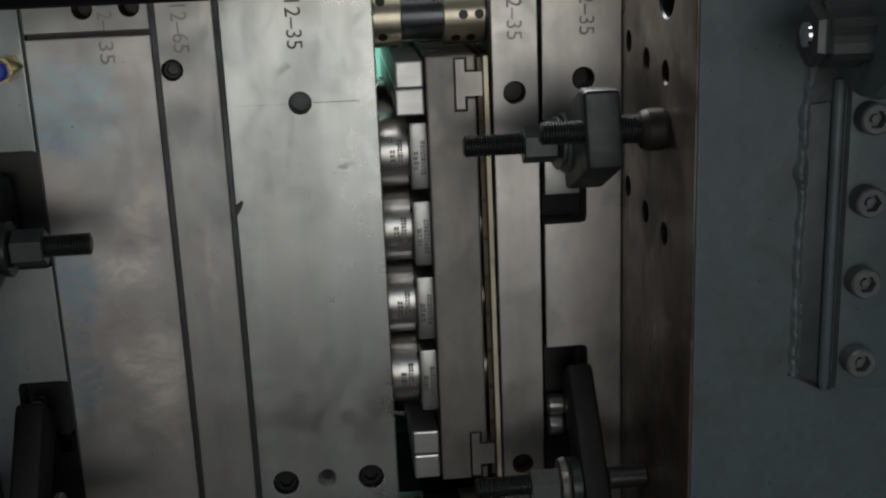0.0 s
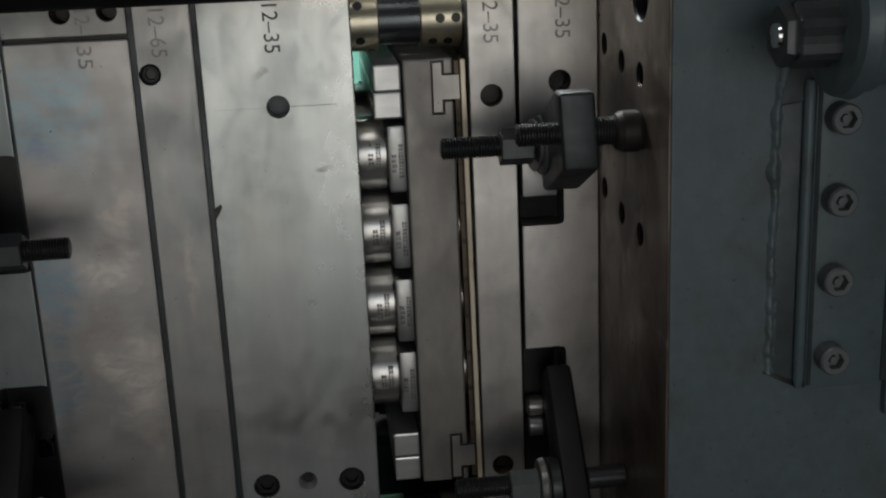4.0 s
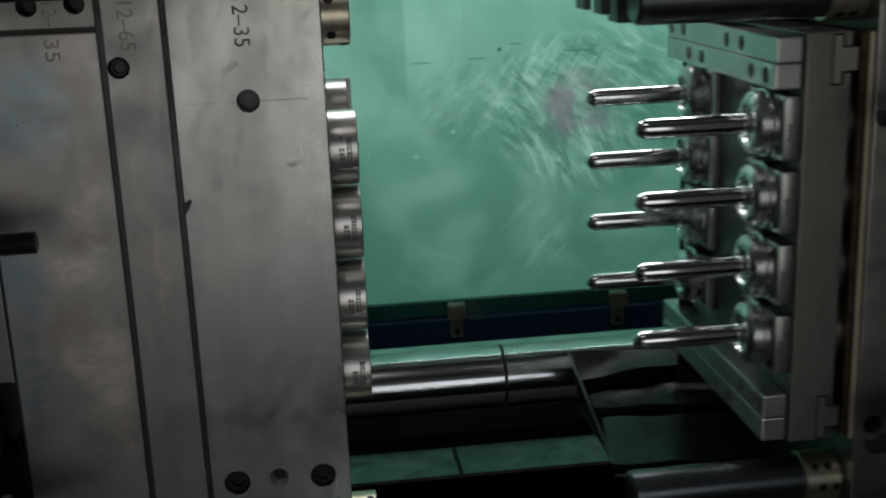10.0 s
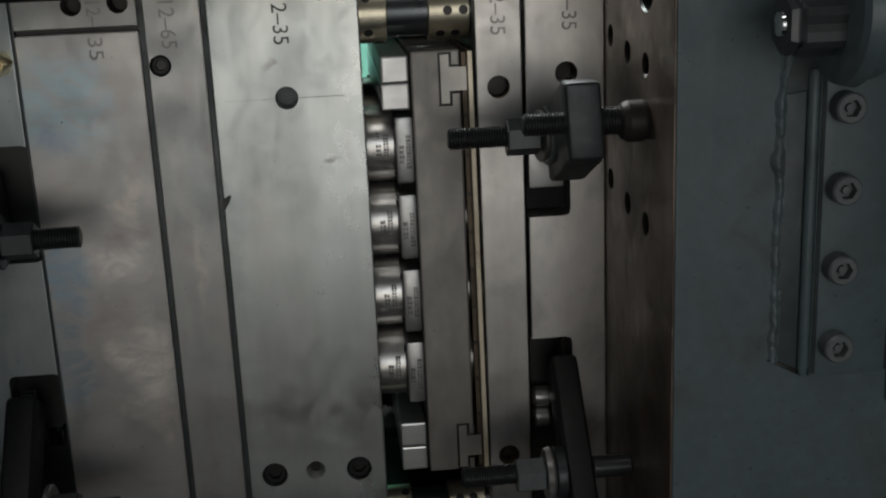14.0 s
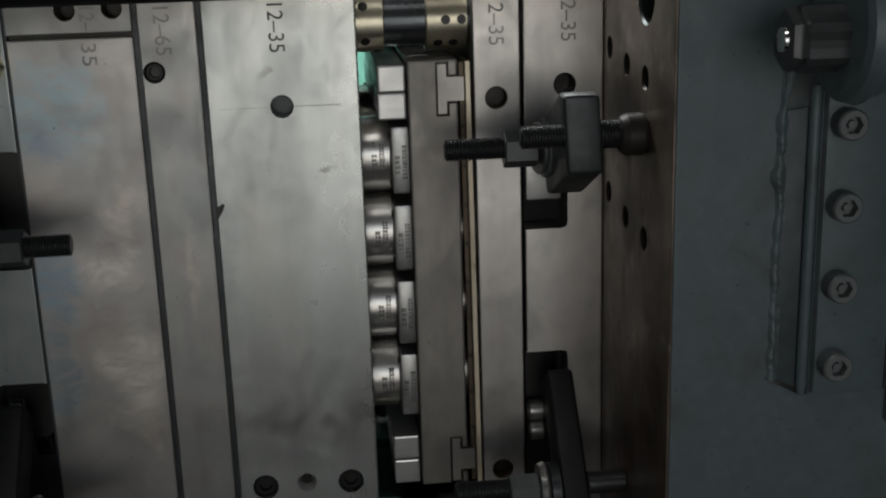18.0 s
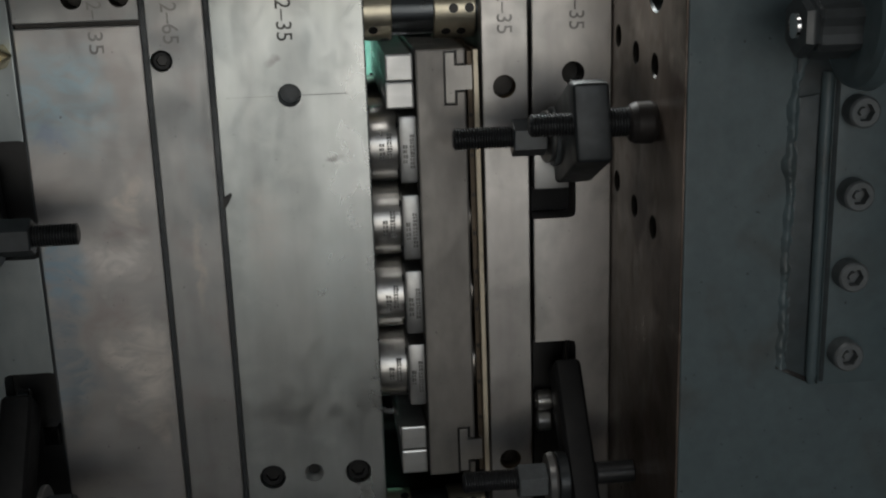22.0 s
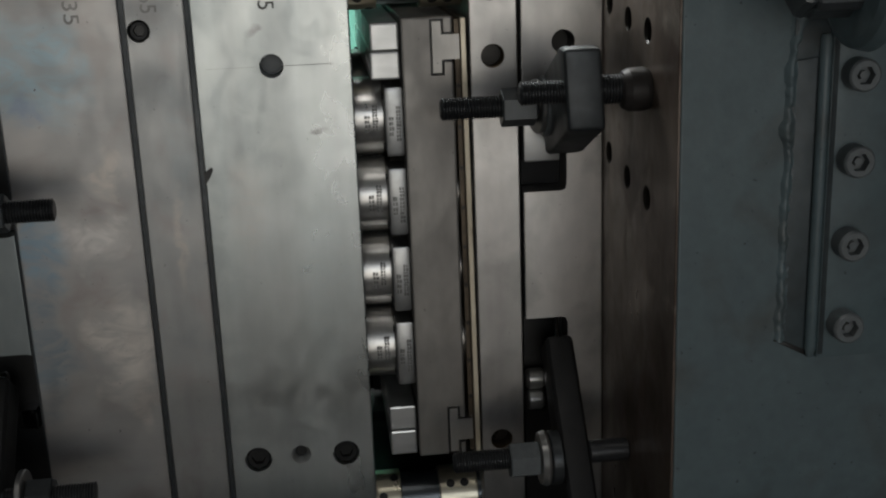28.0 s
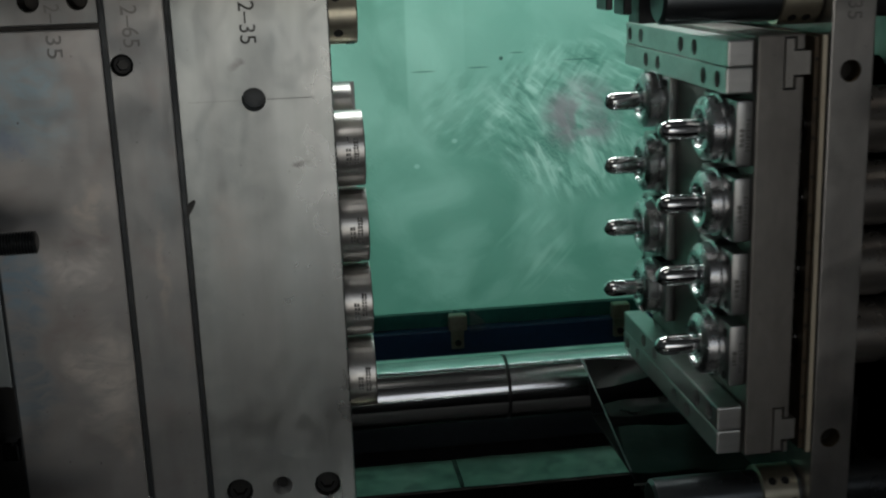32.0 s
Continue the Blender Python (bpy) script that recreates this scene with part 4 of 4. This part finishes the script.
part("cam_rail", box(0.036, 0.158, 0.112, 0.245, 1.386, 1.45, 0.001), BLACK_OXIDE, CORE, "black rail over the slide")


def wavy_sheet(x0, x1, back, front, curl=0.0, steps=24):
    """A thin black sheet between a back and a front edge; an edge is (y, height at the left, in the middle, at the right)."""
    bm = bmesh.new()
    rows = []
    for i in range(steps + 1):
        u = i / steps
        zb, zf = ((e[1] * (1 - u) * (1 - 2 * u) + e[2] * 4 * u * (1 - u) + e[3] * u * (2 * u - 1)) for e in (back, front))
        rows.append([bm.verts.new((x0 + (x1 - x0) * u + curl * v, back[0] + (front[0] - back[0]) * v, zb + (zf - zb) * v - 0.003 * math.sin(v * 3.1) + 0.0012 * math.sin(u * 17 + v * 3))) for v in (0, 0.25, 0.5, 0.75, 1)])
    for a, b in zip(rows, rows[1:]):
        for k in range(4):
            bm.faces.new((a[k], b[k], b[k + 1], a[k + 1]))
    bmesh.ops.solidify(bm, geom=bm.faces[:], thickness=0.002)
    bmesh.ops.recalc_face_normals(bm, faces=bm.faces[:])
    return bm


CHUTE = thing("drop_chute", (0.08, 0.2, 0.93), "black sheet chute hung below the core half", "chute")
part("upper_sheet", wavy_sheet(-0.0610, 0.155, (0.300, 1.0186, 1.0125, 1.0080), (0.268, 0.9973, 1.0075, 1.0000), 0.004), RUBBER, CHUTE)
part("middle_sheet", wavy_sheet(-0.0500, 0.155, (0.262, 0.9820, 0.9880, 0.9830), (0.225, 0.9830, 0.9800, 0.9790), -0.003), RUBBER, CHUTE)
part("lower_sheet", wavy_sheet(-0.0510, 0.155, (0.205, 0.9802, 0.9760, 0.9720), (0.115, 0.9730, 0.9680, 0.9640), -0.014), RUBBER, CHUTE)
part("backing_sheet", prism([(-0.058, 1.012), (0.150, 1.006), (0.150, 0.955), (-0.052, 0.955)], 0.302, 0.305, 0), BEAM_BLACK, CHUTE, "black backing sheet", smooth=False)
part("bottom_sheet", box(-0.052, 0.150, 0.116, 0.304, 0.9500, 0.9530, 0.0005), BEAM_BLACK, CHUTE, "black bottom sheet", smooth=False)
part("side_edge", prism_x([(0.300, 1.0205), (0.300, 1.0185), (0.115, 0.9735), (0.115, 0.9755)], -0.0650, -0.0635, 0.0003, 1), SCREW_GREY, CHUTE, "thin grey edge")
part("edge_strip", box(-0.062, 0.150, 0.1120, 0.1145, 0.9600, 0.9620, 0.0004), STEEL_DULL, CHUTE, "thin steel edge strip")
part("hanger", box(0.150, 0.160, 0.115, 0.30, 0.955, 1.03, 0.001), BEAM_BLACK, CHUTE)

def leaned(bm, foot=0.0022, z0=1.0345, z1=1.3805):
    """Shifts the lower end sideways, as the strip sits a little askew."""
    for v in bm.verts:
        v.co.x += foot * (z1 - v.co.z) / (z1 - z0)
    return bm


STRIP = thing("stripper_plate", (0.137, 0.125, 0.957), "warm grey steel stripper plate with a bronze wear strip", "mould plate")
sp = part("plate", cut(prism([(0.1197, Z1), (0.1556, Z1), (0.1556, Z0), (0.1214, Z0)], 0.0, YB, 0.0012),
                       [rod(0.10, 0.17, y, z, 0.0283, 0) for y, z in CAVITIES] + [plug(0.137, -0.01, 0.022, z, 0.0088) for z in (1.3520, 1.0458)]), STEEL_WARM, STRIP, "warm grey steel plate with two holes", smooth=False)
stamped("C12\u201335", 0.1320, -0.0003, 1.4410, 1.3915, 0.0115, sp, FAINT)
for z in (1.3520, 1.0458):
    part("hole_thread", lathe([(0.0010, 0.0089), (0.0016, 0.0082), (0.0030, 0.0087), (0.0044, 0.0082), (0.0058, 0.0087), (0.0072, 0.0082), (0.0086, 0.0087), (0.010, 0.0082), (0.0205, 0.0082)], (0.137, 0, z), "y", 28, cap="end"), BROWN, sp, "threaded hole")
    part("hole_bottom", plug(0.137, 0.0150, 0.0200, z, 0.0081), GREASE, sp, "dark depth of the hole")
ws = part("wear_strip", cut(leaned(box(0.1132, 0.1180, 0.0032, YB, 1.0345, 1.3805, 0.0006)), [rod(0.10, 0.13, y, z, 0.0283, 0) for y, z in CAVITIES]), BROWN, STRIP, "oily brown bronze wear strip")
part("strip_edge", leaned(box(0.1136, 0.1176, 0.0003, 0.0031, 1.0345, 1.3805, 0.0005)), WEAR, ws, "pale worn front edge")
for k in range(11):
    part("strip_screw", plug(0.1116 + 0.0022 * (1 - k / 10), 0.0052, 0.0070, 1.052 + 0.031 * k, 0.0015, 16), GREASE, ws)
part("strip_backing", cut(leaned(box(0.1098, 0.1133, 0.0062, YB - 0.004, 1.036, 1.379, 0)), [rod(0.10, 0.13, y, z, 0.0283, 0) for y, z in CAVITIES]), BROWN, STRIP, "brown bronze backing", smooth=False)
for z in (1.4105, 0.984):
    b = part("guide_bush", tube(0.0868, 0.1184, 0.035, z, 0.0235, 0.0201, 56), BRONZE, STRIP, "pale bronze guide bush with oil holes")
    for x, ang in ((0.1015, 0), (0.1135, 0), (0.0960, -48), (0.1075, -48), (0.0960, 46), (0.1075, 46)):
        hole = lathe([(0.0224, 0.0036), (0.02366, 0.0036)], (0, 0, 0), "y", 18)
        hole.transform(Matrix.Translation((x, 0.035, z)) @ Matrix.Rotation(radians(180 - ang), 4, "X"))
        part("oil_hole", hole, HOLE, b)

SLIDE = thing("slide_assembly", (0.085, 0.125, 1.036), "grey steel slide plate carrying guide bars and split neck rings", "mould slide")


def tee(z, grow, dx=0.0):
    """The T-shaped key at height z (middle of its stem), grown by the given play."""
    a, b, c, g = 0.0930 + dx, 0.0995 + dx, 0.1128 + dx * 0.4, grow
    out = [(a - g, z + 0.0185 + g), (b + g, z + 0.0185 + g), (b + g, z + 0.0090 + g), (c + 3 * g, z + 0.0090 + g), (c + 3 * g, z - 0.0090 - g), (b + g, z - 0.0090 - g), (b + g, z - 0.0185 - g), (a - g, z - 0.0185 - g)]
    return prism(out, -0.01 if g else 0.0008, 0.26 if g else YB - 0.01, 0)


main = part("slide_plate", cut(box(0.0705, 0.1080, 0.0, YB, 1.0365, 1.3820, 0.0015, 2),
                               [tee(1.3600, 0.0019), tee(1.0570, 0.0019, 0.0026)] +
                               [rod(0.06, 0.12, y, z, 0.0283, 0) for y, z in CAVITIES]), STEEL_SLIDE, SLIDE, "grey brushed steel slide plate", smooth=False)
for z, dx in ((1.3600, 0.0), (1.0570, 0.0026)):
    part("t_key", tee(z, 0, dx), STEEL_KEY, SLIDE, "T-shaped steel key", smooth=False)
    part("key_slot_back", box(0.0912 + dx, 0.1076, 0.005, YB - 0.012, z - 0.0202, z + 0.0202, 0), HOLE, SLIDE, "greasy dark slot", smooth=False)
HALVES = {-1: [], 1: []}
for z0, shift, side, ys in ((1.3585, 0.0, 1, (0.0795, 0.1135, 0.2275, 0.2625)), (1.3378, -0.0008, -1, (0.024, 0.0545, 0.1725, 0.2075)), (1.0585, 0.0, -1, (0.024, 0.0545, 0.1725, 0.2075)), (1.0375, 0.0, 1, (0.0795, 0.1135, 0.2275, 0.2625))):
    rail = part("guide_bar", cut(box(0.0480 + shift, 0.0690, 0.0045, 0.2760, z0, z0 + 0.0205, 0.0016, 2), [rod(0.040, 0.058, y, z0 + 0.0102, 0.0066, 0, 20) for y in ys]),
                STEEL_BRIGHT, SLIDE, "bright ground steel guide bar with counterbored holes", smooth=False)
    for y in ys:
        part("bar_screw", rod(0.0540, 0.058, y, z0 + 0.0102, 0.0064, 0.0005, 18), BLACK_OXIDE, rail)
    HALVES[side].append(rail)


def half(body, y, side):
    """The half of a solid on one side of the plane at y, closed."""
    bm = body
    if isinstance(body, bpy.types.Mesh):
        bm = bmesh.new()
        bm.from_mesh(body)
        bpy.data.meshes.remove(body)
    out = bmesh.ops.bisect_plane(bm, geom=bm.verts[:] + bm.edges[:] + bm.faces[:], dist=1e-6, plane_co=(0, y, 0), plane_no=(0, -side, 0), clear_outer=True)
    bmesh.ops.triangle_fill(bm, use_beauty=True, edges=[e for e in out["geom_cut"] if isinstance(e, bmesh.types.BMEdge)])
    bmesh.ops.recalc_face_normals(bm, faces=bm.faces[:])
    return bm


def neck_ring(y, z, side):
    """One half of a split neck ring: side -1 is the half towards the viewer."""
    block = cut(box(0.0562, 0.0703, y - 0.039, y + 0.037, z - 0.0262, z + 0.0262, 0.0030, 2), [rod(0.04, 0.08, y, z, 0.0113, 0), rod(0.0590, 0.08, y, z, 0.0283, 0)])
    holder = part("neck_ring_holder", half(block, y, side), HOLDER, SLIDE, "half of a satin steel split neck ring holder")
    ring = lathe([(0.0562, 0.0282), (0.0532, 0.0282), (0.0527, 0.0266), (0.0520, 0.0262), (0.0440, 0.0258), (0.0432, 0.0250), (0.0402, 0.0200), (0.0402, 0.0165), (0.0430, 0.0150), (0.0435, 0.0132), (0.0450, 0.0132), (0.0455, 0.0122), (0.0475, 0.0122), (0.0480, 0.0112), (0.0562, 0.0112)], (0, y, z), "x", 56, cap=False)
    part("neck_ring", half(ring, y, side), RING_STEEL, holder, "bright neck ring half with a conical nose", angle=18)
    flutes = lathe([(0.0425, 0.0150), (0.0432, 0.0139), (0.0505, 0.0136), (0.0505, 0.0150)], (0, y, z), "x", 44, cap=False)
    for v in flutes.verts:
        k = round(math.atan2(v.co.z - z, v.co.y - y) / (2 * math.pi / 44))
        if k % 2 and math.hypot(v.co.y - y, v.co.z - z) < 0.0145:
            v.co.y, v.co.z = y + (v.co.y - y) * 0.9, z + (v.co.z - z) * 0.9
    part("fluted_thread_insert", half(flutes, y, side), RING_STEEL, holder, "bright fluted thread insert", smooth=False)
    for dz in (-0.0185, 0.0185):
        part("holder_screw", lathe([(0.0553, 0.0040), (0.0549, 0.0034), (0.0549, 0.0022), (0.0562, 0.002)], (0, y + side * 0.0305, z + dz), "x", 20), BLACK_OXIDE, holder)
    HALVES[side].append(holder)
    return holder


for y, z in CAVITIES:
    near = neck_ring(y, z, -1)
    neck_ring(y, z, 1)
    if y < 0.1:
        bars(0.0588, y - 0.0392, z, ((0, 0.0045, 4, 0.0036, 0.0034), (0.0054, 0.0120, 10, 0.0036, 0.0026)), near)
part("middle_strip", box(0.0640, 0.0703, 0.0815, 0.1645, 1.092, 1.333, 0.001), SOOT, SLIDE, "oily dark strip between the neck ring rows")

# ---- clamps: strap, stud, nut and washer ----
MOVES_A = [PLATEN, CORE, CHUTE]


def clamp(base, label):
    return thing("mould_clamp", base, label, "clamp", "clamps holding the mould")


c = clamp((0.186, -0.05, 1.30), "black forged strap clamp with stud and nut on the core plate")
body = prism_x([(-0.128, 1.3685), (-0.112, 1.3690), (-0.0560, 1.3470), (-0.0320, 1.3360), (-0.0320, 1.2830), (-0.0560, 1.2885), (-0.1280, 1.3165)], 0.1615, 0.1862, 0.0035)
for v in body.verts:
    v.co.x += 0.02 * (v.co.y + 0.128) + 0.06 * (1.3685 - v.co.z)
part("strap", body, DARK_STEEL, c, "dark forged strap")
part("toe", box(0.1735, 0.1900, -0.040, 0.0, 1.2865, 1.3010, 0.003, 2), DARK_STEEL, c, "strap toe")
part("stud", thread(0.0908, 0.1740, -0.056, 1.3235, 0.0080), BLACK_OXIDE, c, "black threaded stud")
part("nut", hexagon(0.1330, 0.1570, -0.056, 1.3225, 0.0235), CAP_STEEL, c, "black hexagon nut")
for k, (x0, x1, r, lean_deg) in enumerate(((0.1575, 0.1603, 0.0190, 9), (0.1618, 0.1662, 0.0212, 3))):
    w = lathe([(x0, 0.009), (x0, r - 0.0008), (x0 + 0.0008, r), (x1 - 0.0008, r), (x1, r - 0.0008), (x1, 0.009)], (0, -0.052, 1.3215), "x", 40, cap=False)
    w.transform(Matrix.Translation((x0, -0.052, 1.3225)) @ Matrix.Rotation(radians(lean_deg), 4, "Z") @ Matrix.Translation((-x0, 0.052, -1.3225)))
    part("washer", w, SCREW_GREY if k else STEEL_DULL, c, "worn thick washer")
part("support_screw", thread(0.1350, 0.1700, -0.117, 1.3405, 0.0078), BLACK_OXIDE, c, "black threaded support screw")
part("support_screw_end", thread(0.1850, 0.2030, -0.117, 1.3405, 0.0098), BLACK_OXIDE, c)
part("support_head", lathe([(0.2005, 0.0095), (0.2020, 0.0120), (0.2060, 0.0140), (0.2160, 0.0142), (0.2194, 0.0128)], (0, -0.117, 1.3395), "x", 40), GREASE_HEAD, c, "oily brown round foot against the platen")
MOVES_A.append(c)
c = clamp((0.178, -0.06, 0.98), "black forged strap clamp leaning into the lower notch")
part("strap", strap(0.1690, 0.1910, -0.165, 0.022, 1.0510, 1.0830, 50, (0.18, -0.06, 1.066), 0.006), BLACK_STRAP, c, "dark forged strap")
part("stud", thread(0.0890, 0.1700, -0.075, 1.0660, 0.0080), BLACK_OXIDE, c, "black threaded stud")
part("stud_shank", rod(0.190, 0.2194, -0.075, 1.0660, 0.0085), BLACK_OXIDE, c)
part("nut", hexagon(0.1305, 0.1525, -0.075, 1.0640, 0.0235), SCREW_GREY, c, "hexagon nut")
part("washer", lathe([(0.1530, 0.009), (0.1530, 0.0190), (0.1570, 0.0205), (0.1590, 0.0195), (0.1590, 0.009)], (0, -0.075, 1.0640), "x", 36, cap=False), STEEL_DULL, c, "bright rimmed washer")
part("washer", tube(0.1600, 0.1680, -0.075, 1.0640, 0.0200, 0.009, 36), DARK_STEEL, c)
MOVES_A.append(c)
c = clamp((-0.24, -0.05, 1.24), "black strap clamp with stud and nut on the clamping plate")
part("strap", strap(-0.2640, -0.2400, -0.120, 0.015, 1.2400, 1.2980, 12, (-0.25, -0.05, 1.27), 0.006), DARK_STEEL, c, "dark forged strap")
part("stud", thread(-0.2400, -0.1730, -0.059, 1.2705, 0.0080), BLACK_OXIDE, c, "black threaded stud")
part("nut", hexagon(-0.2265, -0.2040, -0.059, 1.2700, 0.0235), CAP_STEEL, c, "hexagon nut")
part("washer", tube(-0.2320, -0.2270, -0.059, 1.2700, 0.0195, 0.009, 36), DARK_STEEL, c)
part("washer", tube(-0.2405, -0.2330, -0.059, 1.2700, 0.0180, 0.009, 36), DARK_STEEL, c)
part("stud_shank", rod(-0.2810, -0.2400, -0.059, 1.2700, 0.0080), DARK_STEEL, c)
c = clamp((-0.24, -0.06, 0.98), "black strap clamp leaning into the lower notch of the clamping plate")
part("strap", strap(-0.2540, -0.2300, -0.165, 0.022, 1.0510, 1.0830, 50, (-0.245, -0.06, 1.066), 0.006), BLACK_STRAP, c, "dark forged strap")
part("stud", thread(-0.2400, -0.1675, -0.070, 1.0645, 0.0080), BLACK_OXIDE, c, "black threaded stud")
part("nut", hexagon(-0.2150, -0.1965, -0.070, 1.0650, 0.0235), DARK_STEEL, c, "hexagon nut")
part("washer", tube(-0.2200, -0.2155, -0.070, 1.0650, 0.0200, 0.009, 36), STEEL_DULL, c, "bright rimmed washer")
part("notch_nut", box(-0.2340, -0.2200, 0.004, 0.045, 1.0840, 1.1000, 0.002), CHROME, c, "bright nut in the notch")
part("stud_shank", rod(-0.2810, -0.2300, -0.070, 1.0650, 0.0085), DARK_STEEL, c)
part("notch_pin", rod(-0.2500, -0.2400, 0.010, 1.1250, 0.006), CHROME, c)

# ---- preforms ----
OUT = [(-0.0705, 0.0008), (-0.0698, 0.0042), (-0.0672, 0.0076), (-0.0630, 0.0098), (-0.0580, 0.0107), (0.0300, 0.0109), (0.0370, 0.0112), (0.0385, 0.0128), (0.0400, 0.0128), (0.0408, 0.0111),
       (0.0445, 0.0110), (0.0450, 0.0117), (0.0458, 0.0117), (0.0464, 0.0110), (0.0500, 0.0110), (0.0506, 0.0117), (0.0514, 0.0117), (0.0520, 0.0110), (0.0560, 0.0110)]
INN = [(0.0560, 0.0087), (-0.0560, 0.0084), (-0.0600, 0.0077), (-0.0635, 0.0056), (-0.0655, 0.0028), (-0.0659, 0.0006)]
shape = lathe([(d + 0.0665, r) for d, r in OUT + INN], (0, 0, 0), "x", 40)
PREFORM = part("preform", shape, PET, angle=40)
tagged(PREFORM, "clear unblown plastic bottle preform", "preform", "moulded preforms")
PREFORM.location = (-0.0665, ROW_Y[0], ROW_Z[0])
preforms = [[], []]
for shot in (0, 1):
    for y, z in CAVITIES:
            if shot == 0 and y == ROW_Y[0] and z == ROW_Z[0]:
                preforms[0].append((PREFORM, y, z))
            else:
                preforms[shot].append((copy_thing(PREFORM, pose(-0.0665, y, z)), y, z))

# ---- what moves ----
# travel along the machine of the core half and of the stripper plate, in metres
CORE_ROWS = [(0, 0), (5.6, 0), (5.72, 0.006), (5.81, 0.0245), (6.0, 0.0733), (6.31, 0.1745), (6.5, 0.2605), (6.7, 0.327), (6.85, 0.351), (7.0, 0.357), (7.2, 0.360), (9.7, 0.360),
             (9.9, 0.358), (10.0, 0.350), (10.1, 0.311), (10.2, 0.243), (10.3, 0.167), (10.4, 0.093), (10.5, 0.038), (10.6, 0.012), (10.75, 0.003), (10.9, 0), (28.8, 0), (28.9, 0.006), (29.0, 0.0245),
             (29.19, 0.0733), (29.5, 0.1745), (29.69, 0.2605), (29.89, 0.327), (30.04, 0.351), (30.2, 0.358), (30.4, 0.360), (32, 0.360)]
STRIP_ROWS = [(0, 0), (5.6, 0), (5.72, 0.006), (5.81, 0.0245), (6.0, 0.0733), (6.31, 0.172), (6.5, 0.2555), (6.7, 0.323), (6.85, 0.348), (7.0, 0.3565), (7.12, 0.3570), (7.25, 0.345), (7.5, 0.2985), (7.6, 0.262), (7.7, 0.236),
              (7.8, 0.2345), (8.25, 0.2345), (8.5, 0.2595), (8.75, 0.292), (9.0, 0.325), (9.25, 0.349), (9.5, 0.3584), (9.7, 0.3584), (9.9, 0.355), (10.0, 0.346), (10.1, 0.303), (10.2, 0.240), (10.3, 0.165), (10.4, 0.092), (10.5, 0.0365),
              (10.6, 0.011), (10.75, 0.003), (10.9, 0), (28.8, 0), (28.9, 0.006), (29.0, 0.0245), (29.19, 0.0733), (29.5, 0.172), (29.69, 0.2555), (29.89, 0.323), (30.04, 0.348), (30.2, 0.3565), (30.34, 0.3570), (30.5, 0.332),
              (30.7, 0.2960), (30.8, 0.274), (30.9, 0.243), (31.0, 0.2345), (31.55, 0.2345), (31.8, 0.268), (32, 0.296)]


def travel(rows, t):
    for (a, u), (b, v) in zip(rows, rows[1:]):
        if a <= t <= b:
            return u + (v - u) * (t - a) / (b - a)
    return rows[-1][1]


def opened(t):
    """How far the split neck rings stand open, 0 to 1: they part at the end of the stripping stroke."""
    d = travel(STRIP_ROWS, t)
    return max(0.0, min(1.0, (0.262 - d) / 0.0275)) if 7.2 < t < 9 or t > 30.4 else 0.0


def gap_at(t):
    """How far the slide assembly springs off the stripper plate."""
    out = 0.0
    for a, b, c, d in ((6.0, 6.8, 10.0, 10.5), (29.2, 30.0, 40, 41)):
        if a <= t <= d:
            out = 0.0085 * min(1, (t - a) / (b - a), (d - t) / (d - c))
    return out - 0.0045 * opened(t)


def along(ob, rows):
    p = ob.location.copy()
    walk(ob, [(t, pose(p.x + d, p.y, p.z)) for t, d in rows])


def motions():
    for ob in MOVES_A:
        along(ob, CORE_ROWS)
    along(STRIP, STRIP_ROWS)
    along(SLIDE, [(t, d - gap_at(t)) for t, d in STRIP_ROWS])
    for side, obs in HALVES.items():
        for ob in obs:
            p = ob.location.copy()
            walk(ob, [(t, pose(p.x, p.y + (0.005 + side * 0.0095) * opened(t), p.z)) for t in (0, 7.2, 7.5, 7.6, 7.7, 8.25, 8.35, 8.5, 8.75, 29, 30.7, 30.82, 30.9, 31.0, 31.55, 31.65, 31.8, 32)])
    rnd = random.Random(11)
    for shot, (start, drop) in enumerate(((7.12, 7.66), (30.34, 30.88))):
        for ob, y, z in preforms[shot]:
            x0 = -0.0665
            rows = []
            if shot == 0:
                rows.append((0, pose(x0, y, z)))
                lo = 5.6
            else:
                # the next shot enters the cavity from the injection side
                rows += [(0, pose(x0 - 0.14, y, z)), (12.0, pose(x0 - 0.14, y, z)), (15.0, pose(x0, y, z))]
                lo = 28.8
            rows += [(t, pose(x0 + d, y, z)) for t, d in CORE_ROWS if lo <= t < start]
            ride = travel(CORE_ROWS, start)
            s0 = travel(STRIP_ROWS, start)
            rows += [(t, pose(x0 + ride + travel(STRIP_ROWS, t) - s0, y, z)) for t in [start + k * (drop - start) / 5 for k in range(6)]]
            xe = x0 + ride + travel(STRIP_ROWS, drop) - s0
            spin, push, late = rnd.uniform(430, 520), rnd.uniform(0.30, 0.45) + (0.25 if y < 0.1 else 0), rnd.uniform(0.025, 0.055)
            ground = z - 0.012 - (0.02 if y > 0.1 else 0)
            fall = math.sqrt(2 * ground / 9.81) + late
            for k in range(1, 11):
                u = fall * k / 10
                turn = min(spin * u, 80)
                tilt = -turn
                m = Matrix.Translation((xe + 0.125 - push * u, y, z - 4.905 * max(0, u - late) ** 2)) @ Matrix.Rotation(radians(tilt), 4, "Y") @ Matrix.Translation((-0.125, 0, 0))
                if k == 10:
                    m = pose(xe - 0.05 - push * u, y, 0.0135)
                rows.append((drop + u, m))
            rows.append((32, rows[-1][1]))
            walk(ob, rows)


motions()
